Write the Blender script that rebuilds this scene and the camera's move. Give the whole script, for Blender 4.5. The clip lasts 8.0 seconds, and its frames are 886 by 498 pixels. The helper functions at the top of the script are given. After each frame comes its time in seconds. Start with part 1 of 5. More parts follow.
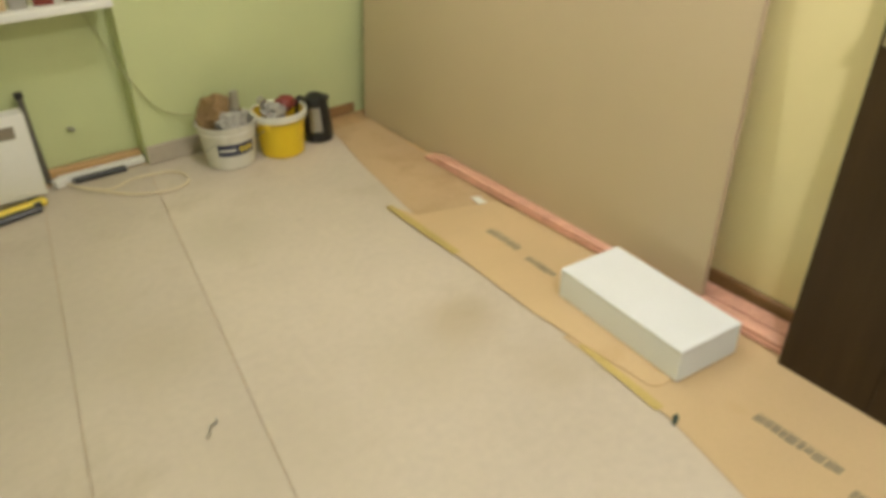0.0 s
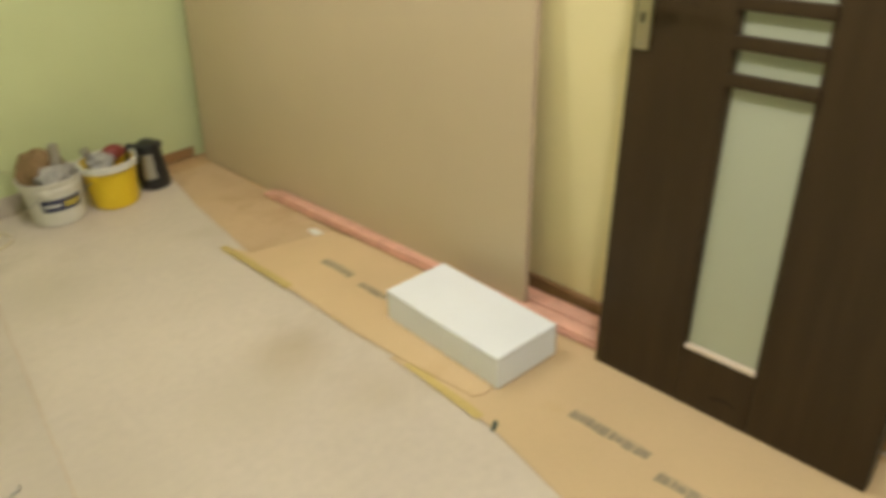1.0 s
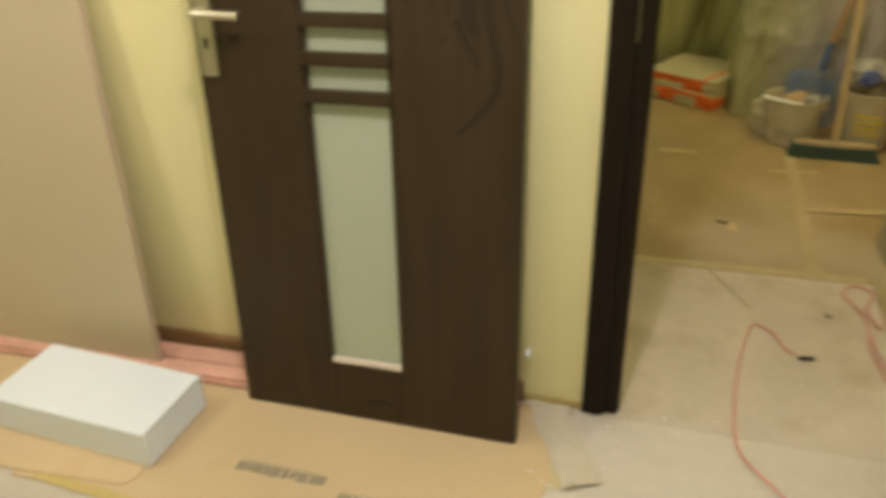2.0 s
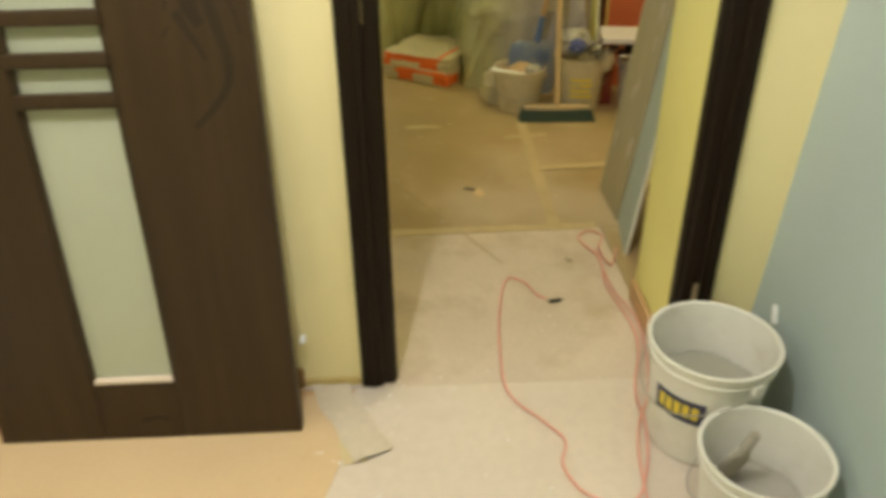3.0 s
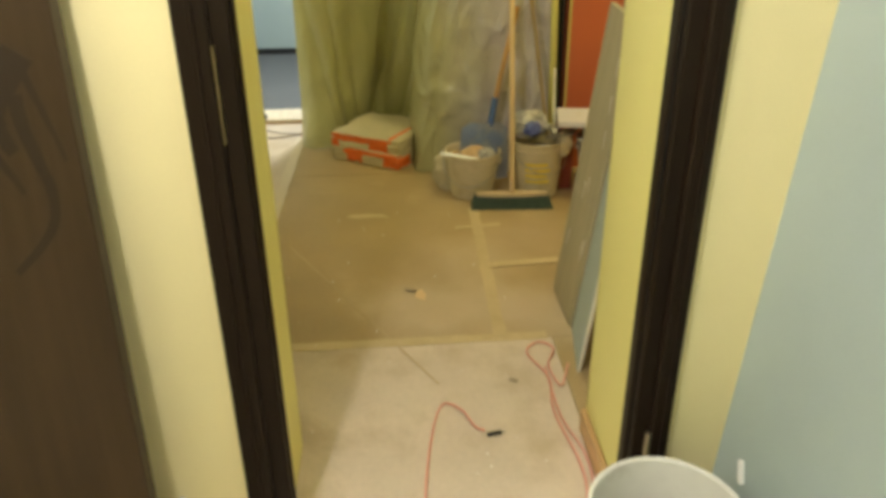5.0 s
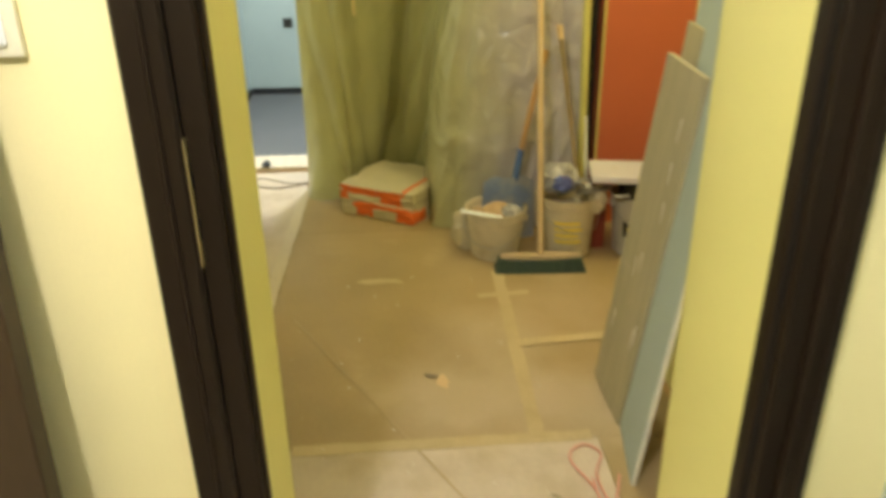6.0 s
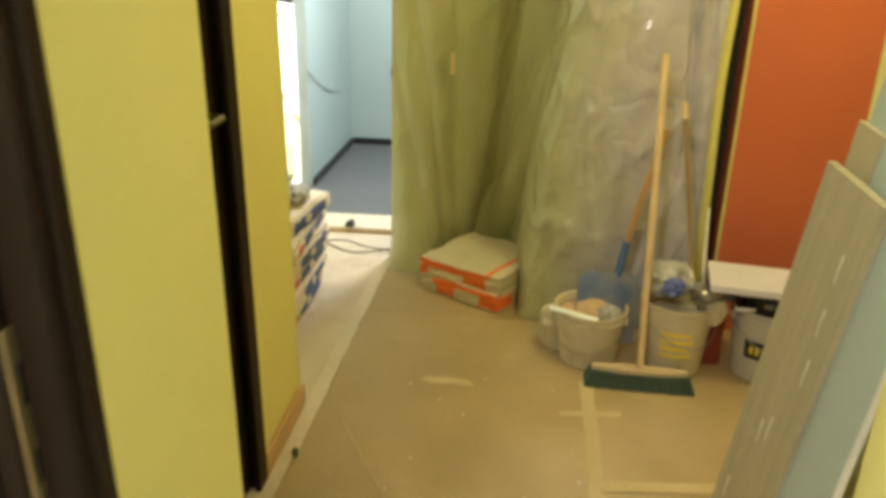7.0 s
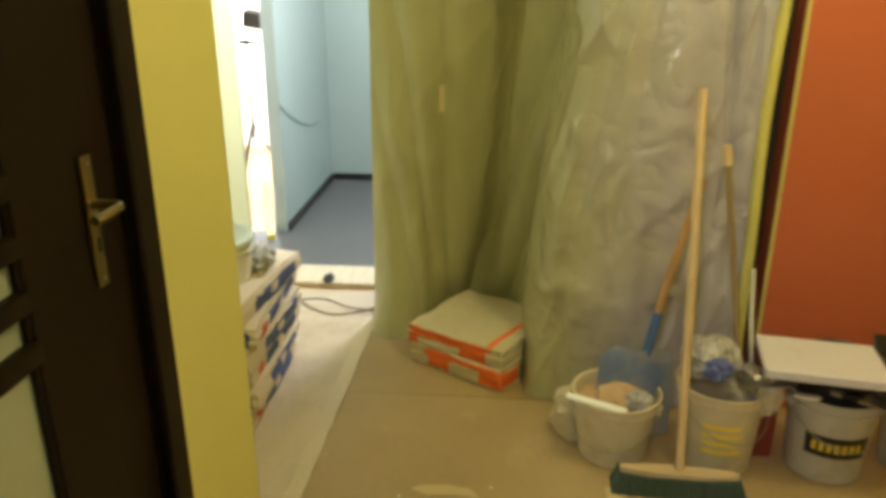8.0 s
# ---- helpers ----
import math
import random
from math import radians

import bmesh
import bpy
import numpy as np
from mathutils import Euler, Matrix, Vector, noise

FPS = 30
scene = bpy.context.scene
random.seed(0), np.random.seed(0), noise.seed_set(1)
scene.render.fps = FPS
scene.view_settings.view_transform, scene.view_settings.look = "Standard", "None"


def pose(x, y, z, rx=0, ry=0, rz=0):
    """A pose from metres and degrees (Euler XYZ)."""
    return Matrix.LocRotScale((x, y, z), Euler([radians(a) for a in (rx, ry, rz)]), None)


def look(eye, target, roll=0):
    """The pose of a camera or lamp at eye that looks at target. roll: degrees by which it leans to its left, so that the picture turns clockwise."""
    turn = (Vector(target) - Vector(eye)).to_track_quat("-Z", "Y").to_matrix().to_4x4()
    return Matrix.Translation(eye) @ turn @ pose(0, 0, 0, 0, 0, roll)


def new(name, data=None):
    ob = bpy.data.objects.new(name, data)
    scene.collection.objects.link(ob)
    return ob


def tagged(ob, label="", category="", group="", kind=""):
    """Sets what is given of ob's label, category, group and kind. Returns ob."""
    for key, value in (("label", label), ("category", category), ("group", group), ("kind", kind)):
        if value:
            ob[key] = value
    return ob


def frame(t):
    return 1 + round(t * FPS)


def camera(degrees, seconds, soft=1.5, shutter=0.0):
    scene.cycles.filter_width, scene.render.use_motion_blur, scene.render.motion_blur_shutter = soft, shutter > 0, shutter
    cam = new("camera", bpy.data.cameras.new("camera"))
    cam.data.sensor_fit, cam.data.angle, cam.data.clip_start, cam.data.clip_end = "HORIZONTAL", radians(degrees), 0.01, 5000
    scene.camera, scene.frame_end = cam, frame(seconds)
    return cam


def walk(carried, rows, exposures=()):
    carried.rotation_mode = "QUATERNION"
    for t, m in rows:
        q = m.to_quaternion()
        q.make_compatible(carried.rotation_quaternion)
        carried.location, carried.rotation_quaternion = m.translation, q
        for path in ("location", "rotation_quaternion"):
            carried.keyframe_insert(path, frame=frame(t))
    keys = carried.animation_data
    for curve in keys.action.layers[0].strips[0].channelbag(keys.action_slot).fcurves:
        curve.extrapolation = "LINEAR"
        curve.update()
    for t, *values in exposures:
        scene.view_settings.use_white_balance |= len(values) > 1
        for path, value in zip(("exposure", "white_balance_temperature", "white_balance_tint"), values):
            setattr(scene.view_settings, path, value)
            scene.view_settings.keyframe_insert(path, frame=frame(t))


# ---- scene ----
EXPOSURES = [(0, -0.2), (0.5, -0.3), (1, -0.25), (2.1, -0.2), (3.3, 0.1), (4.2, 0.12), (5.5, 0.25), (6, 0.35), (6.5, 0.35), (7, 0.38), (7.5, 0.2), (8, 0.12)]
cam = camera(60.03, 8.0, soft=4.2, shutter=0.5)
PATH = [
    (0, (-1.939, 0.073, 1.445), (-0.934, 1.494, 0.374), -0.97),
    (0.5, (-1.821, -0.027, 1.442), (-0.758, 1.373, 0.400), -1.72),
    (1, (-1.730, -0.126, 1.411), (-0.516, 1.181, 0.413), -2.97),
    (1.5, (-1.678, -0.160, 1.394), (-0.186, 0.821, 0.400), -2.43),
    (2, (-1.620, -0.122, 1.419), (0.075, 0.399, 0.404), -2.23),
    (2.1, (-1.621, -0.124, 1.428), (0.091, 0.323, 0.405), -2.02),
    (3.3, (-1.658, -0.163, 1.415), (0.072, -0.378, 0.436), 0.6),
    (3.5, (-1.654, -0.164, 1.423), (0.127, -0.449, 0.460), 1.33),
    (4, (-1.590, -0.231, 1.417), (0.214, -0.421, 0.474), -0.24),
    (4.2, (-1.547, -0.281, 1.427), (0.274, -0.388, 0.506), -0.65),
    (5.3, (-1.209, -0.357, 1.432), (0.575, -0.476, 0.536), -0.35),
    (5.5, (-1.138, -0.339, 1.428), (0.702, -0.495, 0.552), -0.69),
    (6, (-0.921, -0.319, 1.425), (0.933, -0.421, 0.571), -0.74),
    (6.5, (-0.673, -0.388, 1.426), (1.215, -0.268, 0.652), -0.18),
    (7, (-0.466, -0.415, 1.423), (1.428, -0.231, 0.676), 1.13),
    (7.5, (-0.197, -0.365, 1.427), (1.739, -0.295, 0.774), 0.35),
    (8, (0.047, -0.360, 1.412), (1.960, -0.200, 0.710), 0.12),
]
walk(cam, [(t, look(eye, target, roll)) for t, eye, target, roll in PATH], exposures=EXPOSURES)

# ---- light ----
world = bpy.data.worlds.new("world")
scene.world = world
world.use_nodes = True
world.node_tree.nodes["Background"].inputs[0].default_value = (0.9, 0.85, 0.7, 1)
world.node_tree.nodes["Background"].inputs[1].default_value = 0.02


def lamp(name, where, power, colour, radius):
    data = bpy.data.lights.new(name, "POINT")
    data.energy, data.color, data.shadow_soft_size = power, colour, radius
    ob = new(name, data)
    ob.location = where
    return ob


WARM = (1.0, 0.97, 0.95)
COOL = (0.94, 0.98, 1.0)
lamp("room_light", (-0.95, 2.02, 2.15), 33, WARM, 0.07)
lamp("door_light", (-0.95, 0.075, 2.26), 63, WARM, 0.05)
lamp("hall_light", (1.60, -1.09, 2.30), 27, (1.0, 0.90, 0.43), 0.05)
lamp("work_light", (5.42, 1.40, 1.10), 130, COOL, 0.10)
# Added fill hidden behind the curtain to brighten the blue partition.
lamp("grey_room_light", (3.75, -0.10, 1.62), 82, COOL, 0.12)


# ---- materials ----
def shade(name, colour, rough=0.6, metal=0.0, spread=0.12, coarse=2.0, fine=60.0, bump=0.15, grain=None, spec=0.5, stain=None, stain_at=0.62,
          stain_scale=3.0, transmission=0.0, each=0.0, spots=(), crinkle=None, across=None):
    m = bpy.data.materials.new(name)
    m.use_nodes = True
    n, l = m.node_tree.nodes, m.node_tree.links
    p = n["Principled BSDF"]
    p.inputs["Roughness"].default_value, p.inputs["Metallic"].default_value = rough, metal
    p.inputs["Specular IOR Level"].default_value = spec
    p.inputs["Transmission Weight"].default_value = transmission
    co = n.new("ShaderNodeTexCoord")
    src = co.outputs["Object"]
    if grain:
        mp = n.new("ShaderNodeMapping")
        mp.inputs["Scale"].default_value = grain
        l.new(src, mp.inputs["Vector"])
        src = mp.outputs["Vector"]
    a = n.new("ShaderNodeTexNoise")
    a.inputs["Scale"].default_value, a.inputs["Detail"].default_value = coarse, 5
    b = n.new("ShaderNodeTexNoise")
    b.inputs["Scale"].default_value, b.inputs["Detail"].default_value = fine, 3
    l.new(src, a.inputs["Vector"]), l.new(src, b.inputs["Vector"])
    mix = n.new("ShaderNodeMath")
    mix.operation = "MULTIPLY_ADD"
    mix.inputs[1].default_value = 0.45
    l.new(b.outputs["Fac"], mix.inputs[0]), l.new(a.outputs["Fac"], mix.inputs[2])
    ramp = n.new("ShaderNodeMapRange")
    ramp.inputs[1].default_value, ramp.inputs[2].default_value = 0.45, 1.0
    ramp.inputs[3].default_value, ramp.inputs[4].default_value = 1 - spread, 1 + spread
    l.new(mix.outputs[0], ramp.inputs[0])
    tone = n.new("ShaderNodeVectorMath")
    tone.operation = "SCALE"
    tone.inputs[0].default_value = colour
    l.new(ramp.outputs[0], tone.inputs["Scale"])
    out = tone.outputs[0]
    if stain:
        c = n.new("ShaderNodeTexNoise")
        c.inputs["Scale"].default_value, c.inputs["Detail"].default_value, c.inputs["Roughness"].default_value = stain_scale, 6, 0.62
        l.new(co.outputs["Object"], c.inputs["Vector"])
        e = n.new("ShaderNodeMapRange")
        e.inputs[1].default_value, e.inputs[2].default_value, e.inputs[4].default_value = stain_at, stain_at + 0.16, 0.6
        l.new(c.outputs["Fac"], e.inputs[0])
        f = n.new("ShaderNodeMix")
        f.data_type = "RGBA"
        f.inputs["B"].default_value = (*stain, 1)
        l.new(e.outputs[0], f.inputs["Factor"]), l.new(out, f.inputs["A"])
        out = f.outputs["Result"]
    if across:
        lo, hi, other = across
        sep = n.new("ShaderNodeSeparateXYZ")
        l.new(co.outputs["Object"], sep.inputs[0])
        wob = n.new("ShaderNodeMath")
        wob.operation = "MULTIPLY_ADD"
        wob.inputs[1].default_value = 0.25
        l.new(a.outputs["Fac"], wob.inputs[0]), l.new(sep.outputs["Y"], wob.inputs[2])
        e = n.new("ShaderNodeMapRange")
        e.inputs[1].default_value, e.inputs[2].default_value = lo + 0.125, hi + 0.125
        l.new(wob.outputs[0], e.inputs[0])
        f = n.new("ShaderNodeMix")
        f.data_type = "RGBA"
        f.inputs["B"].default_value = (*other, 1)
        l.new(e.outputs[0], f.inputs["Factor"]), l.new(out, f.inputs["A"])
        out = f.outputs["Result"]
    for sx, sy, sr, tone_at in spots:
        g = n.new("ShaderNodeVectorMath")
        g.operation = "DISTANCE"
        g.inputs[1].default_value = (sx, sy, 0)
        l.new(co.outputs["Object"], g.inputs[0])
        w = n.new("ShaderNodeMath")
        w.operation = "MULTIPLY_ADD"
        w.inputs[1].default_value = -1.6 * sr
        l.new(a.outputs["Fac"], w.inputs[0]), l.new(g.outputs["Value"], w.inputs[2])
        k = n.new("ShaderNodeMapRange")
        k.inputs[1].default_value, k.inputs[2].default_value, k.inputs[3].default_value, k.inputs[4].default_value = -0.5 * sr, 0.45 * sr, 0.40, 0.0
        l.new(w.outputs[0], k.inputs[0])
        f = n.new("ShaderNodeMix")
        f.data_type = "RGBA"
        f.inputs["B"].default_value = (*tone_at, 1)
        l.new(k.outputs[0], f.inputs["Factor"]), l.new(out, f.inputs["A"])
        out = f.outputs["Result"]
    if each:
        info = n.new("ShaderNodeObjectInfo")
        k = n.new("ShaderNodeMapRange")
        k.inputs[3].default_value, k.inputs[4].default_value = 1 - each, 1 + each
        l.new(info.outputs["Random"], k.inputs[0])
        h = n.new("ShaderNodeVectorMath")
        h.operation = "SCALE"
        l.new(out, h.inputs[0]), l.new(k.outputs[0], h.inputs["Scale"])
        out = h.outputs[0]
    l.new(out, p.inputs["Base Color"])
    if bump:
        q = n.new("ShaderNodeBump")
        q.inputs["Strength"].default_value, q.inputs["Distance"].default_value = bump, 0.004
        l.new(mix.outputs[0], q.inputs["Height"])
        normal = q.outputs[0]
        if crinkle:
            # sharp creases bent by noise
            for size, depth in crinkle:
                bend = n.new("ShaderNodeTexNoise")
                bend.inputs["Scale"].default_value = size * 0.6
                l.new(co.outputs["Object"], bend.inputs["Vector"])
                add = n.new("ShaderNodeVectorMath")
                add.operation = "MULTIPLY_ADD"
                add.inputs[1].default_value = (0.16, 0.16, 0.16)
                l.new(bend.outputs["Color"], add.inputs[0]), l.new(co.outputs["Object"], add.inputs[2])
                cell = n.new("ShaderNodeTexNoise")
                cell.inputs["Scale"].default_value, cell.inputs["Detail"].default_value = size, 1.5
                l.new(add.outputs[0], cell.inputs["Vector"])
                mid = n.new("ShaderNodeMath")
                mid.operation = "SUBTRACT"
                mid.inputs[1].default_value = 0.5
                l.new(cell.outputs["Fac"], mid.inputs[0])
                fold = n.new("ShaderNodeMath")
                fold.operation = "ABSOLUTE"
                l.new(mid.outputs[0], fold.inputs[0])
                q2 = n.new("ShaderNodeBump")
                q2.inputs["Strength"].default_value, q2.inputs["Distance"].default_value = 1.0, depth
                l.new(fold.outputs[0], q2.inputs["Height"]), l.new(normal, q2.inputs["Normal"])
                normal = q2.outputs[0]
        l.new(normal, p.inputs["Normal"])
    return m


GREEN = shade("green_paint", (0.58, 0.63, 0.33), 0.55, spread=0.05, fine=180, bump=0.08)
HALLYELLOW = shade("hall_yellow_paint", (0.76, 0.70, 0.25), 0.5, spread=0.05, fine=180, bump=0.08)
YELLOW = shade("yellow_paint", (0.84, 0.735, 0.39), 0.5, spread=0.05, fine=180, bump=0.08)
PALE = shade("pale_yellow_paint", (0.74, 0.72, 0.42), 0.55, spread=0.05, fine=180, bump=0.08)
BLUE = shade("blue_grey_paint", (0.40, 0.48, 0.46), 0.6, spread=0.05, fine=160, bump=0.08)
ORANGE = shade("orange_paint", (0.51, 0.125, 0.055), 0.5, spread=0.06, fine=180, bump=0.08)
WHITE = shade("white_paint", (0.80, 0.79, 0.75), 0.5, spread=0.04, fine=90, bump=0.05)
CEIL = shade("ceiling_paint", (0.80, 0.78, 0.70), 0.8, spread=0.03)
SUBFLOOR = shade("laminate_floor", (0.52, 0.33, 0.16), 0.42, spread=0.16, grain=(14, 1.5, 1), stain=(0.62, 0.53, 0.40), stain_scale=2.5)
COVER = shade("dusty_floor_sheet", (0.60, 0.52, 0.425), 0.7, spread=0.10, coarse=1.3, fine=35, stain=(0.46, 0.39, 0.28), stain_at=0.55, stain_scale=2.2, each=0.06,
              spots=((-1.59, 2.03, 0.20, (0.48, 0.41, 0.30)), (-1.44, 1.42, 0.24, (0.50, 0.43, 0.33)), (-1.95, 2.3, 0.35, (0.47, 0.42, 0.33)), (-0.78, 1.60, 0.13, (0.40, 0.31, 0.19)), (-0.98, 1.52, 0.20, (0.50, 0.43, 0.32)), (-0.72, 1.28, 0.14, (0.48, 0.40, 0.29)), (-1.15, 2.55, 0.18, (0.50, 0.44, 0.33))))
# Pale spots: dust and the doorway's pool of light, put into the colour.
HARD = shade("brown_hardboard", (0.385, 0.28, 0.14), 0.6, spread=0.12, coarse=2.5, fine=70, stain=(0.52, 0.39, 0.23), stain_at=0.58, stain_scale=2.6, each=0.05,
             spots=((1.05, -0.48, 0.26, (0.56, 0.47, 0.37)), (1.00, -0.85, 0.22, (0.56, 0.47, 0.37)), (1.38, -0.62, 0.24, (0.53, 0.43, 0.31)), (1.65, -0.95, 0.25, (0.50, 0.38, 0.27))))
# Hardboard made paler for dust and, at the doorway, for painted lamp light.
DUST_AND_LIGHT = shade("hardboard_dust_and_light", (0.59, 0.495, 0.39), 0.8, spread=0.12, coarse=3, fine=60, stain=(0.43, 0.33, 0.21), stain_at=0.52, stain_scale=3.6)
GREYFLOOR = shade("grey_screed", (0.13, 0.132, 0.138), 0.6, spread=0.1, coarse=2, fine=80)
CARD = shade("cardboard", (0.64, 0.465, 0.265), 0.75, spread=0.08, grain=(1, 1, 1), fine=120, stain=(0.55, 0.36, 0.17), stain_at=0.6, each=0.05)
CARDOLD = shade("trodden_cardboard", (0.58, 0.41, 0.24), 0.75, spread=0.1, fine=60, stain=(0.47, 0.31, 0.17), stain_at=0.5, stain_scale=5)
CARDEDGE = shade("old_masking_tape", (0.56, 0.42, 0.15), 0.6, spread=0.15, fine=40)
PRINT = shade("grey_print", (0.33, 0.27, 0.18), 0.8, spread=0.3, fine=60)
TAPE = shade("masking_tape", (0.60, 0.49, 0.27), 0.55, spread=0.1, fine=70)
FLOORTAPE = shade("trodden_masking_tape", (0.52, 0.41, 0.23), 0.6, spread=0.14, fine=70, stain=(0.42, 0.32, 0.17), stain_at=0.5, stain_scale=6)
GREYPL = shade("grimy_bucket_plastic", (0.48, 0.45, 0.38), 0.45, spread=0.14, fine=30, stain=(0.30, 0.25, 0.17), stain_at=0.52, stain_scale=10)
SHEET = shade("tan_board", (0.56, 0.45, 0.29), 0.5, spread=0.05, coarse=1.2, fine=140, bump=0.05)
SHEETEDGE = shade("tan_board_edge", (0.55, 0.42, 0.30), 0.6)
PINK = shade("pink_foil", (0.76, 0.42, 0.32), 0.16, spread=0.2, coarse=9, fine=50, bump=0.8)
DOORWOOD = shade("dark_brown_veneer", (0.043, 0.0255, 0.011), 0.45, spec=0.25, spread=0.22, grain=(9, 9, 0.7), coarse=3, fine=40, bump=0.1)
FRAMEWOOD = shade("dark_frame_veneer", (0.014, 0.008, 0.004), 0.5, spec=0.14, spread=0.22, grain=(9, 9, 0.7), coarse=3, fine=40, bump=0.1)
SCUFF = shade("dark_scuff", (0.024, 0.014, 0.006), 0.6, spec=0.3)
FROST = shade("frosted_glass", (0.43, 0.45, 0.33), 0.38, spread=0.04, fine=200, bump=0.1)
# Pale tone that paints a highlight on the bottom glass bead.
BEAD_HIGHLIGHT = shade("bead_highlight", (0.62, 0.52, 0.42), 0.4)
NICKEL = shade("satin_nickel", (0.56, 0.50, 0.36), 0.42, metal=1.0, spread=0.08)
BRASS = shade("brass_plate", (0.55, 0.42, 0.20), 0.42, metal=0.9, spread=0.08)
WOOD = shade("light_wood", (0.60, 0.44, 0.25), 0.5, spread=0.18, grain=(20, 20, 1.5), fine=30)
SKIRT = shade("brown_skirting", (0.30, 0.17, 0.07), 0.45, spread=0.2, grain=(2, 2, 12))
SKIRT_L = shade("oak_skirting", (0.55, 0.34, 0.15), 0.45, spread=0.2, grain=(2, 2, 12))
PLAST = shade("white_bucket_plastic", (0.72, 0.70, 0.62), 0.42, spread=0.08, fine=30, stain=(0.50, 0.45, 0.34), stain_at=0.58, stain_scale=9)
DIRTY = shade("dirty_bucket_plastic", (0.58, 0.50, 0.34), 0.5, spread=0.14, fine=30, stain=(0.36, 0.27, 0.15), stain_at=0.55, stain_scale=11)
YPLAST = shade("yellow_bucket_plastic", (0.80, 0.56, 0.02), 0.38, spread=0.06)
BLACK = shade("black_plastic", (0.018, 0.018, 0.018), 0.35, spread=0.2)
NAVY = shade("navy_print", (0.03, 0.035, 0.09), 0.5)
YPRINT = shade("yellow_print", (0.78, 0.60, 0.06), 0.5)
MORTAR = shade("wet_mortar", (0.36, 0.34, 0.29), 0.35, spread=0.12, fine=40, bump=0.3)
DRYMORTAR = shade("dry_mortar", (0.42, 0.38, 0.30), 0.85, spread=0.15, fine=40, bump=0.5)
POWDER = shade("brown_powder", (0.50, 0.34, 0.19), 0.9, spread=0.2, fine=40, bump=0.5)
PAPER = shade("grey_paper_sack", (0.60, 0.52, 0.36), 0.75, spread=0.1, coarse=5, fine=50, bump=0.4, stain=(0.47, 0.38, 0.24), stain_scale=7)
OPRINT = shade("orange_print", (0.82, 0.16, 0.03), 0.6, spread=0.12, coarse=8)
SACK = shade("white_paper_sack", (0.68, 0.58, 0.46), 0.7, spread=0.1, coarse=6, fine=50, bump=0.3)
BPRINT = shade("blue_print", (0.07, 0.10, 0.28), 0.55, spread=0.15, coarse=8)
RPRINT = shade("red_print", (0.60, 0.08, 0.05), 0.55)
SHOVEL = shade("blue_steel", (0.25, 0.33, 0.54), 0.5, spread=0.25, stain=(0.50, 0.46, 0.40), stain_at=0.36, stain_scale=7)
BRISTLE = shade("dark_green_bristle", (0.045, 0.075, 0.06), 0.8, spread=0.3, grain=(1, 60, 1), fine=30, bump=0.6)
FOAM = shade("white_foam", (0.85, 0.87, 0.90), 0.75, spread=0.04, fine=120, bump=0.2)
PLANKM = shade("whitewashed_plank", (0.40, 0.35, 0.22), 0.6, spread=0.14, grain=(14, 14, 1), coarse=2.5, fine=30, stain=(0.58, 0.52, 0.40), stain_at=0.60, stain_scale=6)
CORE = shade("gypsum_core", (0.78, 0.75, 0.66), 0.8)
CORD = shade("coral_cable", (0.72, 0.34, 0.26), 0.5)
CORDW = shade("cream_cable", (0.72, 0.62, 0.44), 0.5)
BROWNBAG = shade("brown_paper", (0.25, 0.155, 0.07), 0.8, spread=0.2, coarse=8, bump=0.5)
STEEL = shade("dull_steel", (0.45, 0.44, 0.42), 0.35, metal=0.9, spread=0.15)
WRAP = shade("crumpled_plastic", (0.50, 0.48, 0.45), 0.2, spread=0.25, coarse=12, fine=40, bump=0.6, stain=(0.20, 0.19, 0.20), stain_at=0.5, stain_scale=22, crinkle=((22.0, 0.05),))
BLUEWRAP = shade("blue_plastic", (0.10, 0.13, 0.36), 0.35, spread=0.2)
REDCAN = shade("dark_red_plastic", (0.20, 0.03, 0.02), 0.45, spread=0.15)
# Near-black for gaps and hollows: their shade is put into the colour.
UNLIT = shade("unlit_black", (0.01, 0.009, 0.007), 0.9)
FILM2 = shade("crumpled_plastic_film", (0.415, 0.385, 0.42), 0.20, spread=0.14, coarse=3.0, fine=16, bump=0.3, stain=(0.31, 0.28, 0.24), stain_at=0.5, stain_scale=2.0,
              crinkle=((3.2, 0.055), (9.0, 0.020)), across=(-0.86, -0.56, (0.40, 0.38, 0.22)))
FILM = shade("dusty_plastic_film", (0.42, 0.41, 0.22), 0.30, spread=0.10, grain=(3, 3, 0.8), coarse=1.7, fine=9, bump=0.1, stain=(0.37, 0.34, 0.23), stain_at=0.48, stain_scale=1.3, crinkle=((3.0, 0.018),))


def glow(name, colour, strength):
    m = bpy.data.materials.new(name)
    m.use_nodes = True
    p = m.node_tree.nodes["Principled BSDF"]
    p.inputs["Base Color"].default_value = (*colour, 1)
    p.inputs["Emission Color"].default_value = (*colour, 1)
    p.inputs["Emission Strength"].default_value = strength
    return m


FLOOD = glow("flood_glass", (0.92, 0.97, 1.0), 14)


# ---- mesh helpers ----
def mesh_of(name, bm, material):
    me = bpy.data.meshes.new(name)
    bmesh.ops.recalc_face_normals(bm, faces=bm.faces)
    bm.to_mesh(me)
    bm.free()
    me.materials.append(material)
    return me


def smooth(me, angle=35):
    me.polygons.foreach_set("use_smooth", [True] * len(me.polygons))
    me.set_sharp_from_angle(angle=radians(angle))


def part(name, bm, material, parent, label="", soft=False):
    me = mesh_of(name, bm, material)
    if soft:
        smooth(me)
    ob = new(name, me)
    ob.parent = parent
    if label:
        tagged(ob, label)
    return ob


